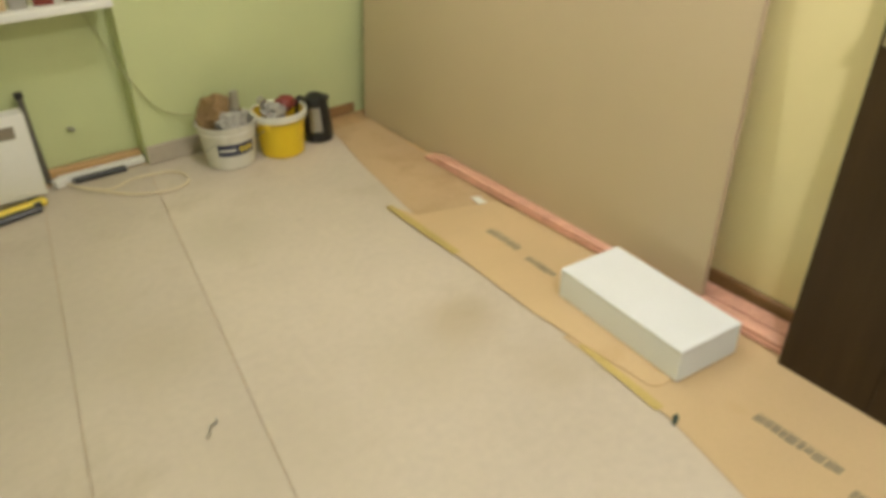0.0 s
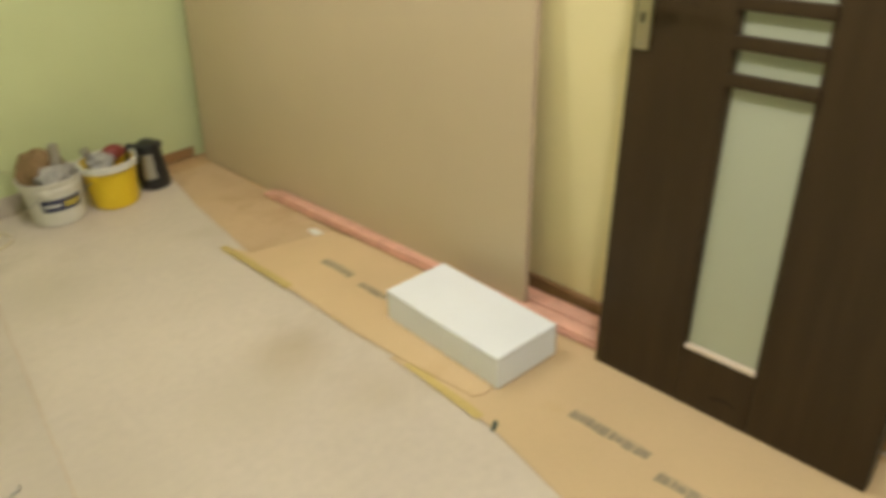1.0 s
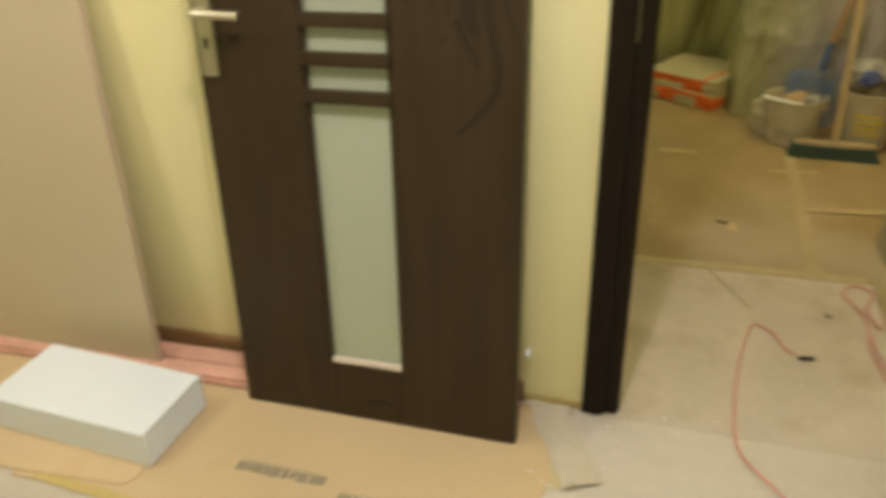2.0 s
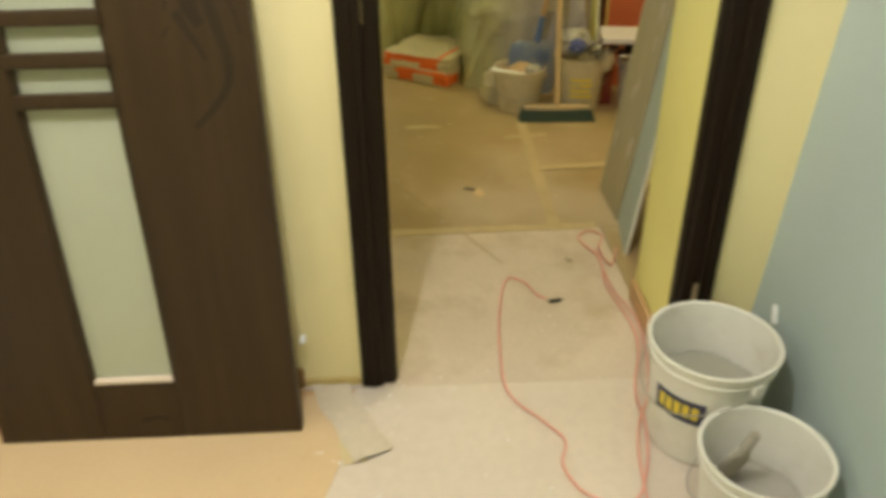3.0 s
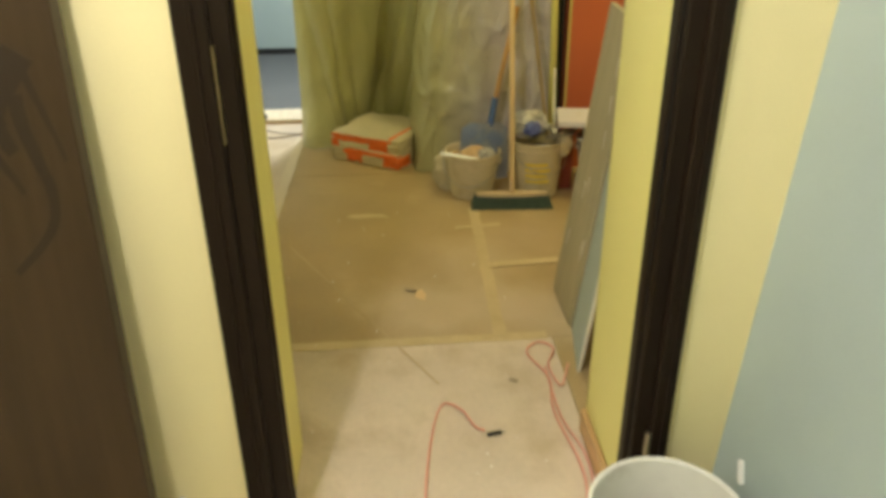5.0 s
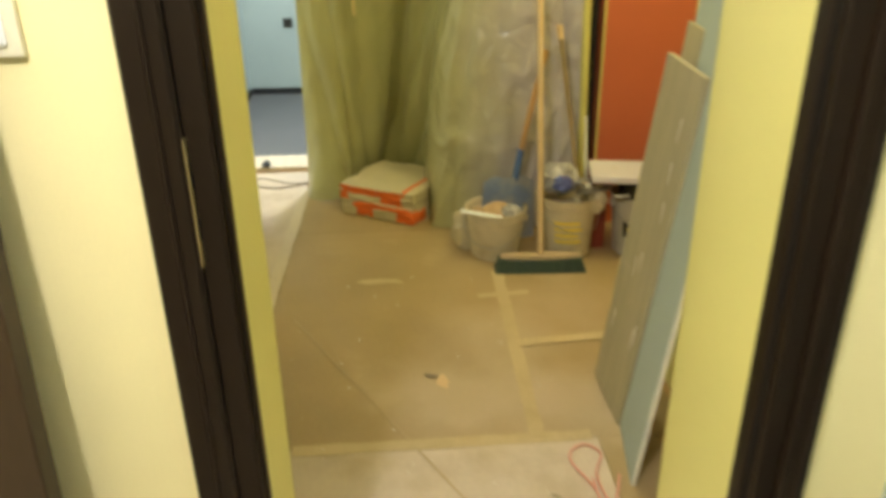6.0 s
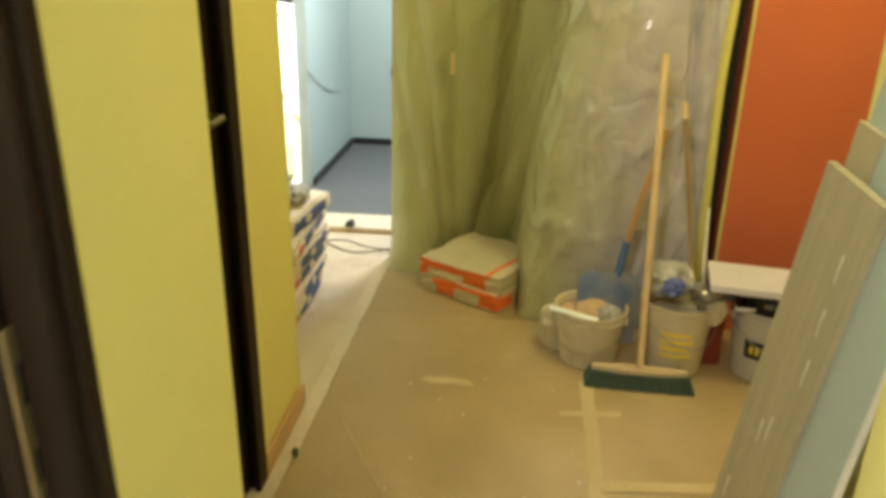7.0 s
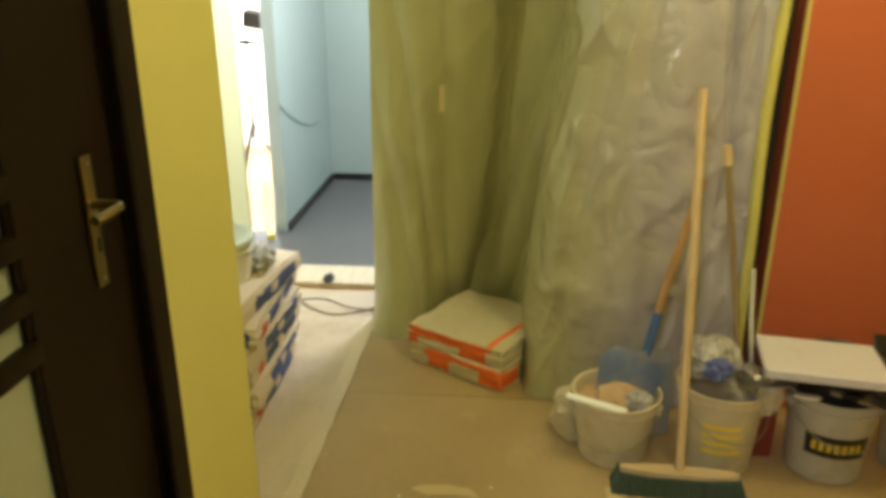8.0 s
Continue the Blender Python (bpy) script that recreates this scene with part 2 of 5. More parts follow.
def thing(name, label, category, m=None, group="", kind=""):
    ob = new(name)
    ob.empty_display_size = 0.05
    if m is not None:
        ob.matrix_world = m
    return tagged(ob, label, category, group, kind)


def single(name, bm, material, label="", category="", m=None, kind="", soft=False, group=""):
    me = mesh_of(name, bm, material)
    if soft:
        smooth(me)
    ob = new(name, me)
    if m is not None:
        ob.matrix_world = m
    return tagged(ob, label, category, group, kind)


def box(x0, x1, y0, y1, z0, z1, bevel=0.0, bm=None, segs=1):
    b = bmesh.new()
    vs = [b.verts.new(p) for p in ((x0, y0, z0), (x1, y0, z0), (x1, y1, z0), (x0, y1, z0), (x0, y0, z1), (x1, y0, z1), (x1, y1, z1), (x0, y1, z1))]
    for f in ((0, 3, 2, 1), (4, 5, 6, 7), (0, 1, 5, 4), (1, 2, 6, 5), (2, 3, 7, 6), (3, 0, 4, 7)):
        b.faces.new([vs[i] for i in f])
    if bevel:
        bmesh.ops.bevel(b, geom=list(b.edges), offset=bevel, segments=segs, affect="EDGES", profile=0.6)
    return b if bm is None else join(bm, b)


def join(bm, other):
    me = bpy.data.meshes.new("tmp")
    other.to_mesh(me)
    other.free()
    bm.from_mesh(me)
    bpy.data.meshes.remove(me)
    return bm


def moved(bm, m):
    bm.transform(m)
    return bm


def lathe(profile, segs=40, wobble=0.0):
    b = bmesh.new()
    rings = []
    for r, z in profile:
        if r < 1e-5:
            rings.append([b.verts.new((0, 0, z))])
        else:
            rings.append([b.verts.new((r * math.cos(2 * math.pi * i / segs) * (1 + wobble * math.sin(4 * math.pi * i / segs)),
                                       r * math.sin(2 * math.pi * i / segs), z)) for i in range(segs)])
    for a, c in zip(rings, rings[1:]):
        for i in range(segs):
            j = (i + 1) % segs
            if len(a) == 1 and len(c) > 1:
                b.faces.new((a[0], c[i], c[j]))
            elif len(c) == 1 and len(a) > 1:
                b.faces.new((a[i], a[j], c[0]))
            elif len(a) > 1:
                b.faces.new((a[i], a[j], c[j], c[i]))
    return b


def curve_points(points, steps=6, closed=False):
    pts = [Vector(p) for p in points]
    out = []
    for i in range(len(pts) - 1):
        p0, p1, p2, p3 = pts[max(i - 1, 0)], pts[i], pts[i + 1], pts[min(i + 2, len(pts) - 1)]
        for k in range(steps):
            t = k / steps
            out.append(0.5 * (2 * p1 + (p2 - p0) * t + (2 * p0 - 5 * p1 + 4 * p2 - p3) * t * t + (3 * p1 - p0 - 3 * p2 + p3) * t ** 3))
    return out + [pts[-1]]


def tube(points, r, segs=8, steps=6, taper=1.0):
    pts = curve_points(points, steps) if steps > 1 else [Vector(p) for p in points]
    b = bmesh.new()
    rings = []
    up = Vector((0.13, 0.21, 0.97)).normalized()
    for i, p in enumerate(pts):
        d = (pts[min(i + 1, len(pts) - 1)] - pts[max(i - 1, 0)]).normalized()
        u = d.cross(up)
        if u.length < 0.05:
            u = d.cross(Vector((1, 0, 0)))
        u.normalize()
        v = d.cross(u)
        k = r * (1 + (taper - 1) * i / (len(pts) - 1))
        rings.append([b.verts.new(p + k * (math.cos(a) * u + math.sin(a) * v)) for a in [2 * math.pi * j / segs for j in range(segs)]])
    for a, c in zip(rings, rings[1:]):
        for i in range(segs):
            b.faces.new((a[i], a[(i + 1) % segs], c[(i + 1) % segs], c[i]))
    b.faces.new(rings[0]), b.faces.new(list(reversed(rings[-1])))
    return b


def pillow(lx, ly, lz, seed=0, puff=0.16, rough=0.008, cuts=7, pinch=0.24):
    """A filled sack: a box whose corners are pinched and whose faces swell."""
    b = bmesh.new()
    bmesh.ops.create_cube(b, size=1)
    bmesh.ops.subdivide_edges(b, edges=list(b.edges), cuts=cuts, use_grid_fill=True)
    for v in b.verts:
        x, y, z = v.co * 2
        k = 1 - pinch * max(abs(x) ** 6, abs(y) ** 6) * (0.5 + 0.5 * min(abs(x), abs(y)) ** 2)
        s = 1 + puff * 0.25 * (1 - z * z)
        n = noise.noise_vector(Vector((x * 1.7 + seed * 3.1, y * 1.9, z * 2.3)))
        n2 = noise.noise_vector(Vector((x * 5 + seed, y * 6, z * 5)))
        v.co = Vector((x * lx / 2 * s, y * ly / 2 * s, (z * k + 0) * lz / 2)) + rough * n + rough * 0.5 * n2
        v.co.z += lz / 2
    return b


def crumple(r, seed, squash=(1, 1, 1), amount=0.35):
    b = bmesh.new()
    bmesh.ops.create_icosphere(b, subdivisions=3, radius=r)
    for v in b.verts:
        n = noise.noise(v.co * (2.6 / r) + Vector((seed * 7.3, seed, 0)))
        n2 = noise.noise(v.co * (6 / r) + Vector((seed * 2.3, seed, 4)))
        v.co *= 1 + amount * n + amount * 0.5 * n2
        v.co = Vector((v.co.x * squash[0], v.co.y * squash[1], v.co.z * squash[2]))
    return b


def crumple_small(r, seed):
    b = bmesh.new()
    bmesh.ops.create_icosphere(b, subdivisions=1, radius=r)
    for v in b.verts:
        v.co *= 1 + 0.5 * noise.noise(v.co * (3 / r) + Vector((seed, 0, 0)))
        v.co.z *= 0.6
    return b


# ---- the setting ----
TOP = 2.55
TH = 0.365          # thickness of the wall with the doorway
LJ, RJ = -0.083, -0.857   # sides of the doorway
HEAD = 2.03


def structure(name, bm, material, label, category, m=None):
    return single(name, bm, material, label, category, m, "structure")


structure("floor", box(-3.6, 7.0, -3.2, 3.9, -0.12, -0.006), SUBFLOOR, "brown laminate floor under dusty protective sheets", "floor")
structure("ceiling", box(-3.6, 7.0, -3.2, 3.9, TOP, TOP + 0.1), CEIL, "plain white painted ceiling", "ceiling")
# wall between the room and the hall, with its doorway
structure("wall_east", box(0.0, 0.028, -0.068, 3.50, -0.006, TOP), YELLOW, "pale yellow painted wall with a dark door frame", "wall")
structure("wall_east_reveal", box(0.028, 0.355, -0.068, 3.50, -0.006, TOP), HALLYELLOW, "bright yellow painted door reveal", "wall")
structure("wall_east_side", box(0.0, 0.06, -1.45, RJ, -0.006, TOP), YELLOW, "pale yellow painted wall beside the doorway", "wall")
structure("wall_east_side_reveal", box(0.06, TH, -1.45, RJ, -0.006, TOP), HALLYELLOW, "bright yellow painted door reveal", "wall")
structure("wall_east_lintel", box(0.0, TH, RJ, LJ, HEAD + 0.08, TOP), YELLOW, "yellow painted wall above the doorway", "wall")
structure("wall_north", box(-1.205, 0.0, 3.36, 3.60, -0.006, TOP), GREEN, "light green painted wall", "wall")
structure("wall_north_niche", box(-3.6, -1.205, 3.47, 3.60, -0.006, TOP), GREEN, "light green painted wall in the window niche", "wall")
structure("wall_west", box(-3.6, -3.4, -1.45, 3.47, -0.006, TOP), GREEN, "light green painted wall", "wall")
slant = bmesh.new()
vs = [slant.verts.new(p) for p in ((-3.4, -1.40, -0.006), (0, -1.40, -0.006), (0, -1.050, -0.006), (-3.4, -1.050, -0.006),
                                   (-3.4, -1.40, TOP), (0, -1.40, TOP), (0, -1.195, TOP), (-3.4, -1.195, TOP))]
for f in ((0, 3, 2, 1), (4, 5, 6, 7), (0, 1, 5, 4), (1, 2, 6, 5), (2, 3, 7, 6), (3, 0, 4, 7)):
    slant.faces.new([vs[i] for i in f])
structure("wall_south", slant, BLUE, "blue-grey painted side wall", "wall")
# hall
structure("wall_hall_north_a", box(0.355, 0.50, 0.26, 0.42, -0.006, TOP), HALLYELLOW, "yellow painted hall wall", "wall")
structure("wall_hall_north_b", box(1.268, 1.676, 0.26, 0.85, -0.006, TOP), HALLYELLOW, "yellow painted hall wall ending at a corner", "wall")
structure("wall_hall_north_lintel", box(0.50, 1.268, 0.26, 0.42, 2.10, TOP), HALLYELLOW, "yellow painted wall above the dark door", "wall")
# Unseen panel, near-black in place of the unlit room's shade.
structure("wall_hall_back", box(0.50, 1.268, 0.55, 0.62, -0.006, TOP), UNLIT, "near-black panel for the unlit room behind the closed door", "wall")
structure("wall_hall_niche", box(1.676, 3.55, 0.885, 0.98, -0.006, TOP), PALE, "pale yellow painted hall wall", "wall")
structure("wall_hall_south", box(TH, 1.225, -1.45, -1.145, -0.006, TOP), HALLYELLOW, "yellow painted hall wall with a free corner", "wall")
structure("wall_orange", box(2.43, 2.55, -2.30, -1.205, -0.006, TOP), ORANGE, "bright orange painted wall", "wall")
structure("wall_recess", box(1.0, 2.55, -2.42, -2.30, -0.006, TOP), HALLYELLOW, "yellow painted recess wall", "wall")
structure("wall_recess_west", box(0.9, 1.0, -2.42, -1.45, -0.006, TOP), HALLYELLOW, "yellow painted recess wall", "wall")
# Added wall, near-black to paint the shade behind the curtain.
structure("wall_cupboard", box(3.20, 3.27, -2.30, 0.04, -0.006, TOP), UNLIT, "added near-black wall for the shade behind the plastic curtain", "wall")
# grey room beyond
structure("floor_grey", box(3.56, 5.26, -1.2, 0.865, -0.006, 0.004), GREYFLOOR, "smooth dark grey levelled floor", "floor")
structure("floor_grey_side", box(3.56, 4.10, 0.865, 1.1, -0.006, 0.004), GREYFLOOR, "smooth dark grey levelled floor", "floor")
structure("wall_blue_partition", box(4.10, 5.26, 0.865, 0.935, -0.006, TOP), BLUE, "pale blue-grey painted partition wall", "wall")
structure("wall_blue_back", box(5.26, 5.38, -1.3, 0.935, -0.006, TOP), BLUE, "pale blue-grey painted back wall", "wall")
structure("wall_blue_south", box(3.12, 5.38, -1.42, -1.3, -0.006, TOP), BLUE, "pale blue-grey painted wall", "wall")
structure("wall_white_far", box(6.3, 6.42, 0.4, 3.9, -0.006, TOP), WHITE, "white wall flooded with work light", "wall")
structure("wall_white_north", box(3.4, 6.42, 3.2, 3.32, -0.006, TOP), WHITE, "white painted wall", "wall")
structure("wall_white_west", box(3.38, 3.50, 0.98, 3.32, -0.006, TOP), WHITE, "white painted wall", "wall")
structure("wall_white_south", box(5.38, 6.42, 0.815, 0.935, -0.006, TOP), WHITE, "white painted wall", "wall")
structure("threshold_board", box(3.33, 3.555, 0.05, 0.86, -0.006, 0.022, 0.004), shade("bare_pale_wood", (0.70, 0.60, 0.45), 0.6, spread=0.12, grain=(3, 14, 3)), "bare pale wooden threshold board", "threshold")
structure("trim_opening", box(3.5505, 3.562, 0.884, 0.981, -0.006, 2.10, 0.002), FRAMEWOOD, "thin dark trim at the end of the pale wall", "trim")
# skirtings
structure("baseboard_foot", box(-0.010, -0.001, 0.003, 0.155, 0.0, 0.026, 0.003), CARDEDGE, "pale strip at the foot of the yellow wall", "baseboard")
structure("baseboard_east", box(-0.016, -0.001, 0.157, 3.35, 0.0, 0.065, 0.004), SKIRT, "brown wooden skirting board", "baseboard")
structure("baseboard_hall", box(1.283, 1.674, 0.243, 0.259, 0.0, 0.075, 0.004), SKIRT_L, "light oak skirting board", "baseboard")
structure("baseboard_reveal", box(0.075, TH, RJ + 0.001, RJ + 0.016, 0.0, 0.075, 0.004), SKIRT_L, "light oak skirting in the door reveal", "baseboard")
structure("baseboard_north", box(-0.62, -0.16, 3.345, 3.359, 0.0, 0.05, 0.004), SKIRT, "brown wooden skirting board", "baseboard")
structure("baseboard_north_grey", box(-1.204, -0.63, 3.348, 3.359, 0.0, 0.085, 0.004), shade("grey_plaster", (0.46, 0.40, 0.32), 0.85, fine=40, bump=0.3), "bare grey plaster strip without skirting", "baseboard")
structure("baseboard_grey_room", box(4.105, 5.24, 0.851, 0.864, 0.004, 0.05), BLACK, "thin dark joint along the wall", "baseboard")
structure("baseboard_grey_back", box(5.245, 5.259, -1.29, 0.85, 0.004, 0.05), BLACK, "thin dark joint along the wall", "baseboard")


# ---- floor coverings ----
def strip(corners, thick, z=0.0):
    b = bmesh.new()
    low = [b.verts.new((x, y, z)) for x, y in corners]
    up = [b.verts.new((x, y, z + thick)) for x, y in corners]
    b.faces.new(list(reversed(low))), b.faces.new(up)
    n = len(corners)
    for i in range(n):
        b.faces.new((low[i], low[(i + 1) % n], up[(i + 1) % n], up[i]))
    return b


def clipped(poly, a, bb, keep_left=True):
    """The part of a polygon to one side of the line from a to bb."""
    ax, ay = a
    dx, dy = bb[0] - ax, bb[1] - ay
    side = [(dx * (y - ay) - dy * (x - ax)) * (1 if keep_left else -1) for x, y in poly]
    out = []
    for i in range(len(poly)):
        j = (i + 1) % len(poly)
        if side[i] >= 0:
            out.append(poly[i])
        if side[i] * side[j] < 0:
            t = side[i] / (side[i] - side[j])
            out.append((poly[i][0] + t * (poly[j][0] - poly[i][0]), poly[i][1] + t * (poly[j][1] - poly[i][1])))
    return out


# room: dusty sheets laid askew, with narrow gaps between them
cover = thing("floor_cover", "dusty off-white protective floor sheets laid edge to edge", "floor cover", kind="structure")
ROOM = [(-3.39, -1.06), (-0.02, -1.06), (-0.02, 0.02), (-0.45, 0.08), (-0.45, 2.40), (-0.36, 3.20), (-0.36, 3.34), (-3.39, 3.45)]
seam_d = Vector((-0.1427, -0.9898)).normalized()
seam_n = Vector((seam_d.y, -seam_d.x))
edges = [-4.0, -0.0, 0.428, 0.86, 4.0]
base = Vector((-1.274, 2.954))
for a, c in zip(edges, edges[1:]):
    p = base + seam_n * (a + 0.0012)
    q = base + seam_n * (c - 0.0012)
    poly = clipped(ROOM, p, p + seam_d, keep_left=False)
    poly = clipped(poly, q, q + seam_d, keep_left=True) if len(poly) > 2 else poly
    if len(poly) > 2:
        part("sheet", strip(poly, 0.004, -0.0055 + 0.0008 * (len(cover.children) % 2)), COVER, cover)
# hall: brown hardboard sheets with taped joints
hall = thing("hall_cover", "brown hardboard floor protection with taped joints", "floor cover", kind="structure")
# The first sheet's pale colour holds both dust and the lamp's bright pool.
for i, (x0, x1, y0, y1, mt) in enumerate(((-0.0195, 0.838, -0.855, 0.255, DUST_AND_LIGHT), (0.842, 1.368, -1.12, -0.692, HARD), (0.842, 2.40, -0.688, 0.20, HARD),
                                          (1.372, 2.42, -2.29, -0.692, HARD), (2.402, 3.04, -0.688, 0.20, HARD), (0.37, 0.838, -1.12, -0.857, HARD),
                                          (1.0, 3.29, 0.204, 0.88, DUST_AND_LIGHT))):
    part("sheet", box(x0, x1, y0, y1, -0.0055, -0.001 + 0.0003 * i), mt, hall)


def tape(a, c, w=0.045, z=0.0006, material=FLOORTAPE, label="pale yellow masking tape on a floor joint"):
    a, c = Vector(a), Vector(c)
    d = (c - a).normalized()
    n = Vector((-d.y, d.x)) * w / 2
    rng = random.Random(int(abs(a.x * 1000 + c.y * 777)))
    k = max(2, int((c - a).length / 0.06))
    left = [a + d * (c - a).length * i / k + n * (1 + rng.uniform(-0.12, 0.12)) for i in range(k + 1)]
    right = [a + d * (c - a).length * i / k - n * (1 + rng.uniform(-0.12, 0.12)) for i in range(k + 1)]
    b = strip([tuple(p) for p in right] + [tuple(p) for p in reversed(left)], 0.0012, z)
    return single("masking_tape", b, material, label, "tape", group="tape on the hall floor")


tape((0.835, 0.02), (0.848, -0.84))
tape((0.85, -0.683), (1.93, -0.700), z=0.0018)
tape((1.36, -0.70), (1.392, -1.07), z=0.0030)
tape((1.72, -0.60), (1.74, -0.80), 0.03)
tape((1.22, -0.97), (1.05, -1.06), 0.02)
tape((1.59, 0.10), (0.60, -0.46), 0.007, 0.0004, shade("pale_seam", (0.47, 0.36, 0.21), 0.7), "faint straight seam in the dusty floor sheet")
tape((1.40, 0.218), (3.02, 0.196), 0.05, 0.0045, shade("white_tape", (0.62, 0.53, 0.40), 0.6), "dirty white tape along the edge of the sheets")
tape((-0.30, 0.005), (-0.02, 0.065), 0.06, 0.001, TAPE, "yellowed masking tape at the foot of the wall")

# cardboard along the wall
runner = thing("cardboard_runner", "flattened brown cardboard laid along the wall", "cardboard")
part("panel", strip([(-0.590, 1.36), (-0.590, 1.12), (-0.607, 0.93), (-0.668, 0.66), (-0.70, 0.42), (-0.70, 0.13), (-0.45, 0.085), (-0.25, 0.03), (-0.05, 0.10), (-0.05, 1.36)], 0.003, -0.001), CARD, runner)
part("panel", strip([(-0.54, 1.364), (-0.05, 1.364), (-0.05, 2.08), (-0.50, 2.08)], 0.003, -0.001), CARD, runner)
upper = thing("cardboard_sheet", "second flattened cardboard sheet overlapping the first", "cardboard")
part("panel", strip([(-0.552, 1.054), (-0.525, 1.035), (-0.18, 1.05), (-0.20, 2.15), (-0.30, 2.18), (-0.520, 2.245), (-0.565, 2.375), (-0.576, 2.36), (-0.575, 1.85), (-0.583, 1.56), (-0.574, 1.33)], 0.0035, 0.0022), CARD, upper)
single("cardboard_end", strip([(-0.20, 2.09), (-0.50, 2.10), (-0.523, 2.262), (-0.45, 2.79), (-0.40, 3.04), (-0.375, 3.20), (-0.15, 3.20)], 0.0022, -0.0005), CARDOLD, "third piece of cardboard reaching the corner", "cardboard")
tape((-0.570, 2.375), (-0.566, 1.93), 0.030, 0.0062, CARDEDGE, "old yellowed tape on the cardboard edge")
tape((-0.572, 1.30), (-0.600, 0.98), 0.028, 0.0022, CARDEDGE, "old yellowed tape on the cardboard edge")
for k, (y0, y1, x, w) in enumerate(((0.812, 0.594, -0.420, 0.034), (0.523, 0.341, -0.462, 0.035), (1.988, 1.833, -0.372, 0.036), (1.757, 1.637, -0.389, 0.03))):
    z = 0.006 if k > 1 else 0.0025
    mk = thing("printed_mark", "grey printed marking on the cardboard, unreadable", "print", group="marks on the cardboard")
    rng = random.Random(k)
    y = y0
    part("underline", box(x + w * 0.55, x + w * 0.62, y1, y0, z, z + 0.0003), PRINT, mk)
    while y > y1:
        q = rng.uniform(0.010, 0.03)
        part("bar", box(x - w / 2 * rng.uniform(0.6, 1), x + w / 2 * rng.uniform(0.6, 1), y - q, y, z, z + 0.0004), PRINT, mk)
        y -= q + rng.uniform(0.001, 0.005)
single("paper_scrap", strip([(-0.28, 2.17), (-0.245, 2.16), (-0.24, 2.22), (-0.27, 2.235)], 0.002, 0.0065), WHITE, "small white paper scrap on the cardboard", "scrap")
for i, (x, y, a, l) in enumerate(((-0.60, 0.926, 0.5, 0.04), (1.40, 0.200, 0.3, 0.05), (1.18, -0.39, 1.2, 0.05), (0.60, -0.69, 1.0, 0.03))):
    m = pose(x, y, 0.006, 0, 0, math.degrees(a))
    single("debris", crumple(l / 2, i, (1, 0.35, 0.14), 0.5), BRISTLE if i < 2 else PRINT, "small dark scrap of debris on the floor", "debris", m)
single("wire_scrap", tube([(-1.615, 1.60, 0.004), (-1.60, 1.615, 0.004), (-1.592, 1.632, 0.006), (-1.575, 1.636, 0.004), (-1.568, 1.655, 0.004)], 0.0028, 6, 5), STEEL, "short curled scrap of wire on the floor sheet", "scrap", soft=True)
single("stain", moved(strip([(-0.06, -0.02), (0, -0.03), (0.06, -0.01), (0.048, 0.02), (-0.024, 0.03)], 0.0006, 0.0012), pose(1.15, -0.425, 0) @ Matrix.Scale(0.7, 4)), CARD, "brown chipped patch in the dusty floor", "stain")
single("stain", moved(strip([(-0.03, -0.10), (0.01, -0.07), (0.022, 0.0), (0.014, 0.07), (-0.004, 0.10), (-0.028, 0.05), (-0.02, -0.03)], 0.0006, 0.0012), pose(1.88, -0.215, 0)), FLOORTAPE, "pale torn patch in the hardboard floor", "stain")

# pink foil packs under the leaning board
for i, (y0, y1, x0, x1, z0, z1) in enumerate(((0.0, 1.74, 0.034, 0.092, 0.006, 0.021), (0.005, 1.68, 0.038, 0.090, 0.0215, 0.037), (0.0, 1.45, 0.097, 0.160, 0.006, 0.036))):
    single("foil_pack", box(x0, x1, y0, y1, z0, z1, 0.006, segs=2), PINK, "long pack of boards wrapped in shiny pink foil", "pack", pose(-0.190, 0.912, 0, 0, 0, 1.65), group="foil packs", soft=True)


# ---- leaning tan board ----
board = thing("leaning_board", "large plain tan board leaning against the wall", "board", pose(-0.139, 1.220, 0.039, -1.7, 4.8, 0))
part("panel", box(0, 0.018, 0, 2.06, 0, 2.30, 0.001), SHEET, board)
part("edge_strip", box(-0.001, 0.019, -0.003, -0.0003, 0, 2.30), SHEETEDGE, board, "lighter cut edge")


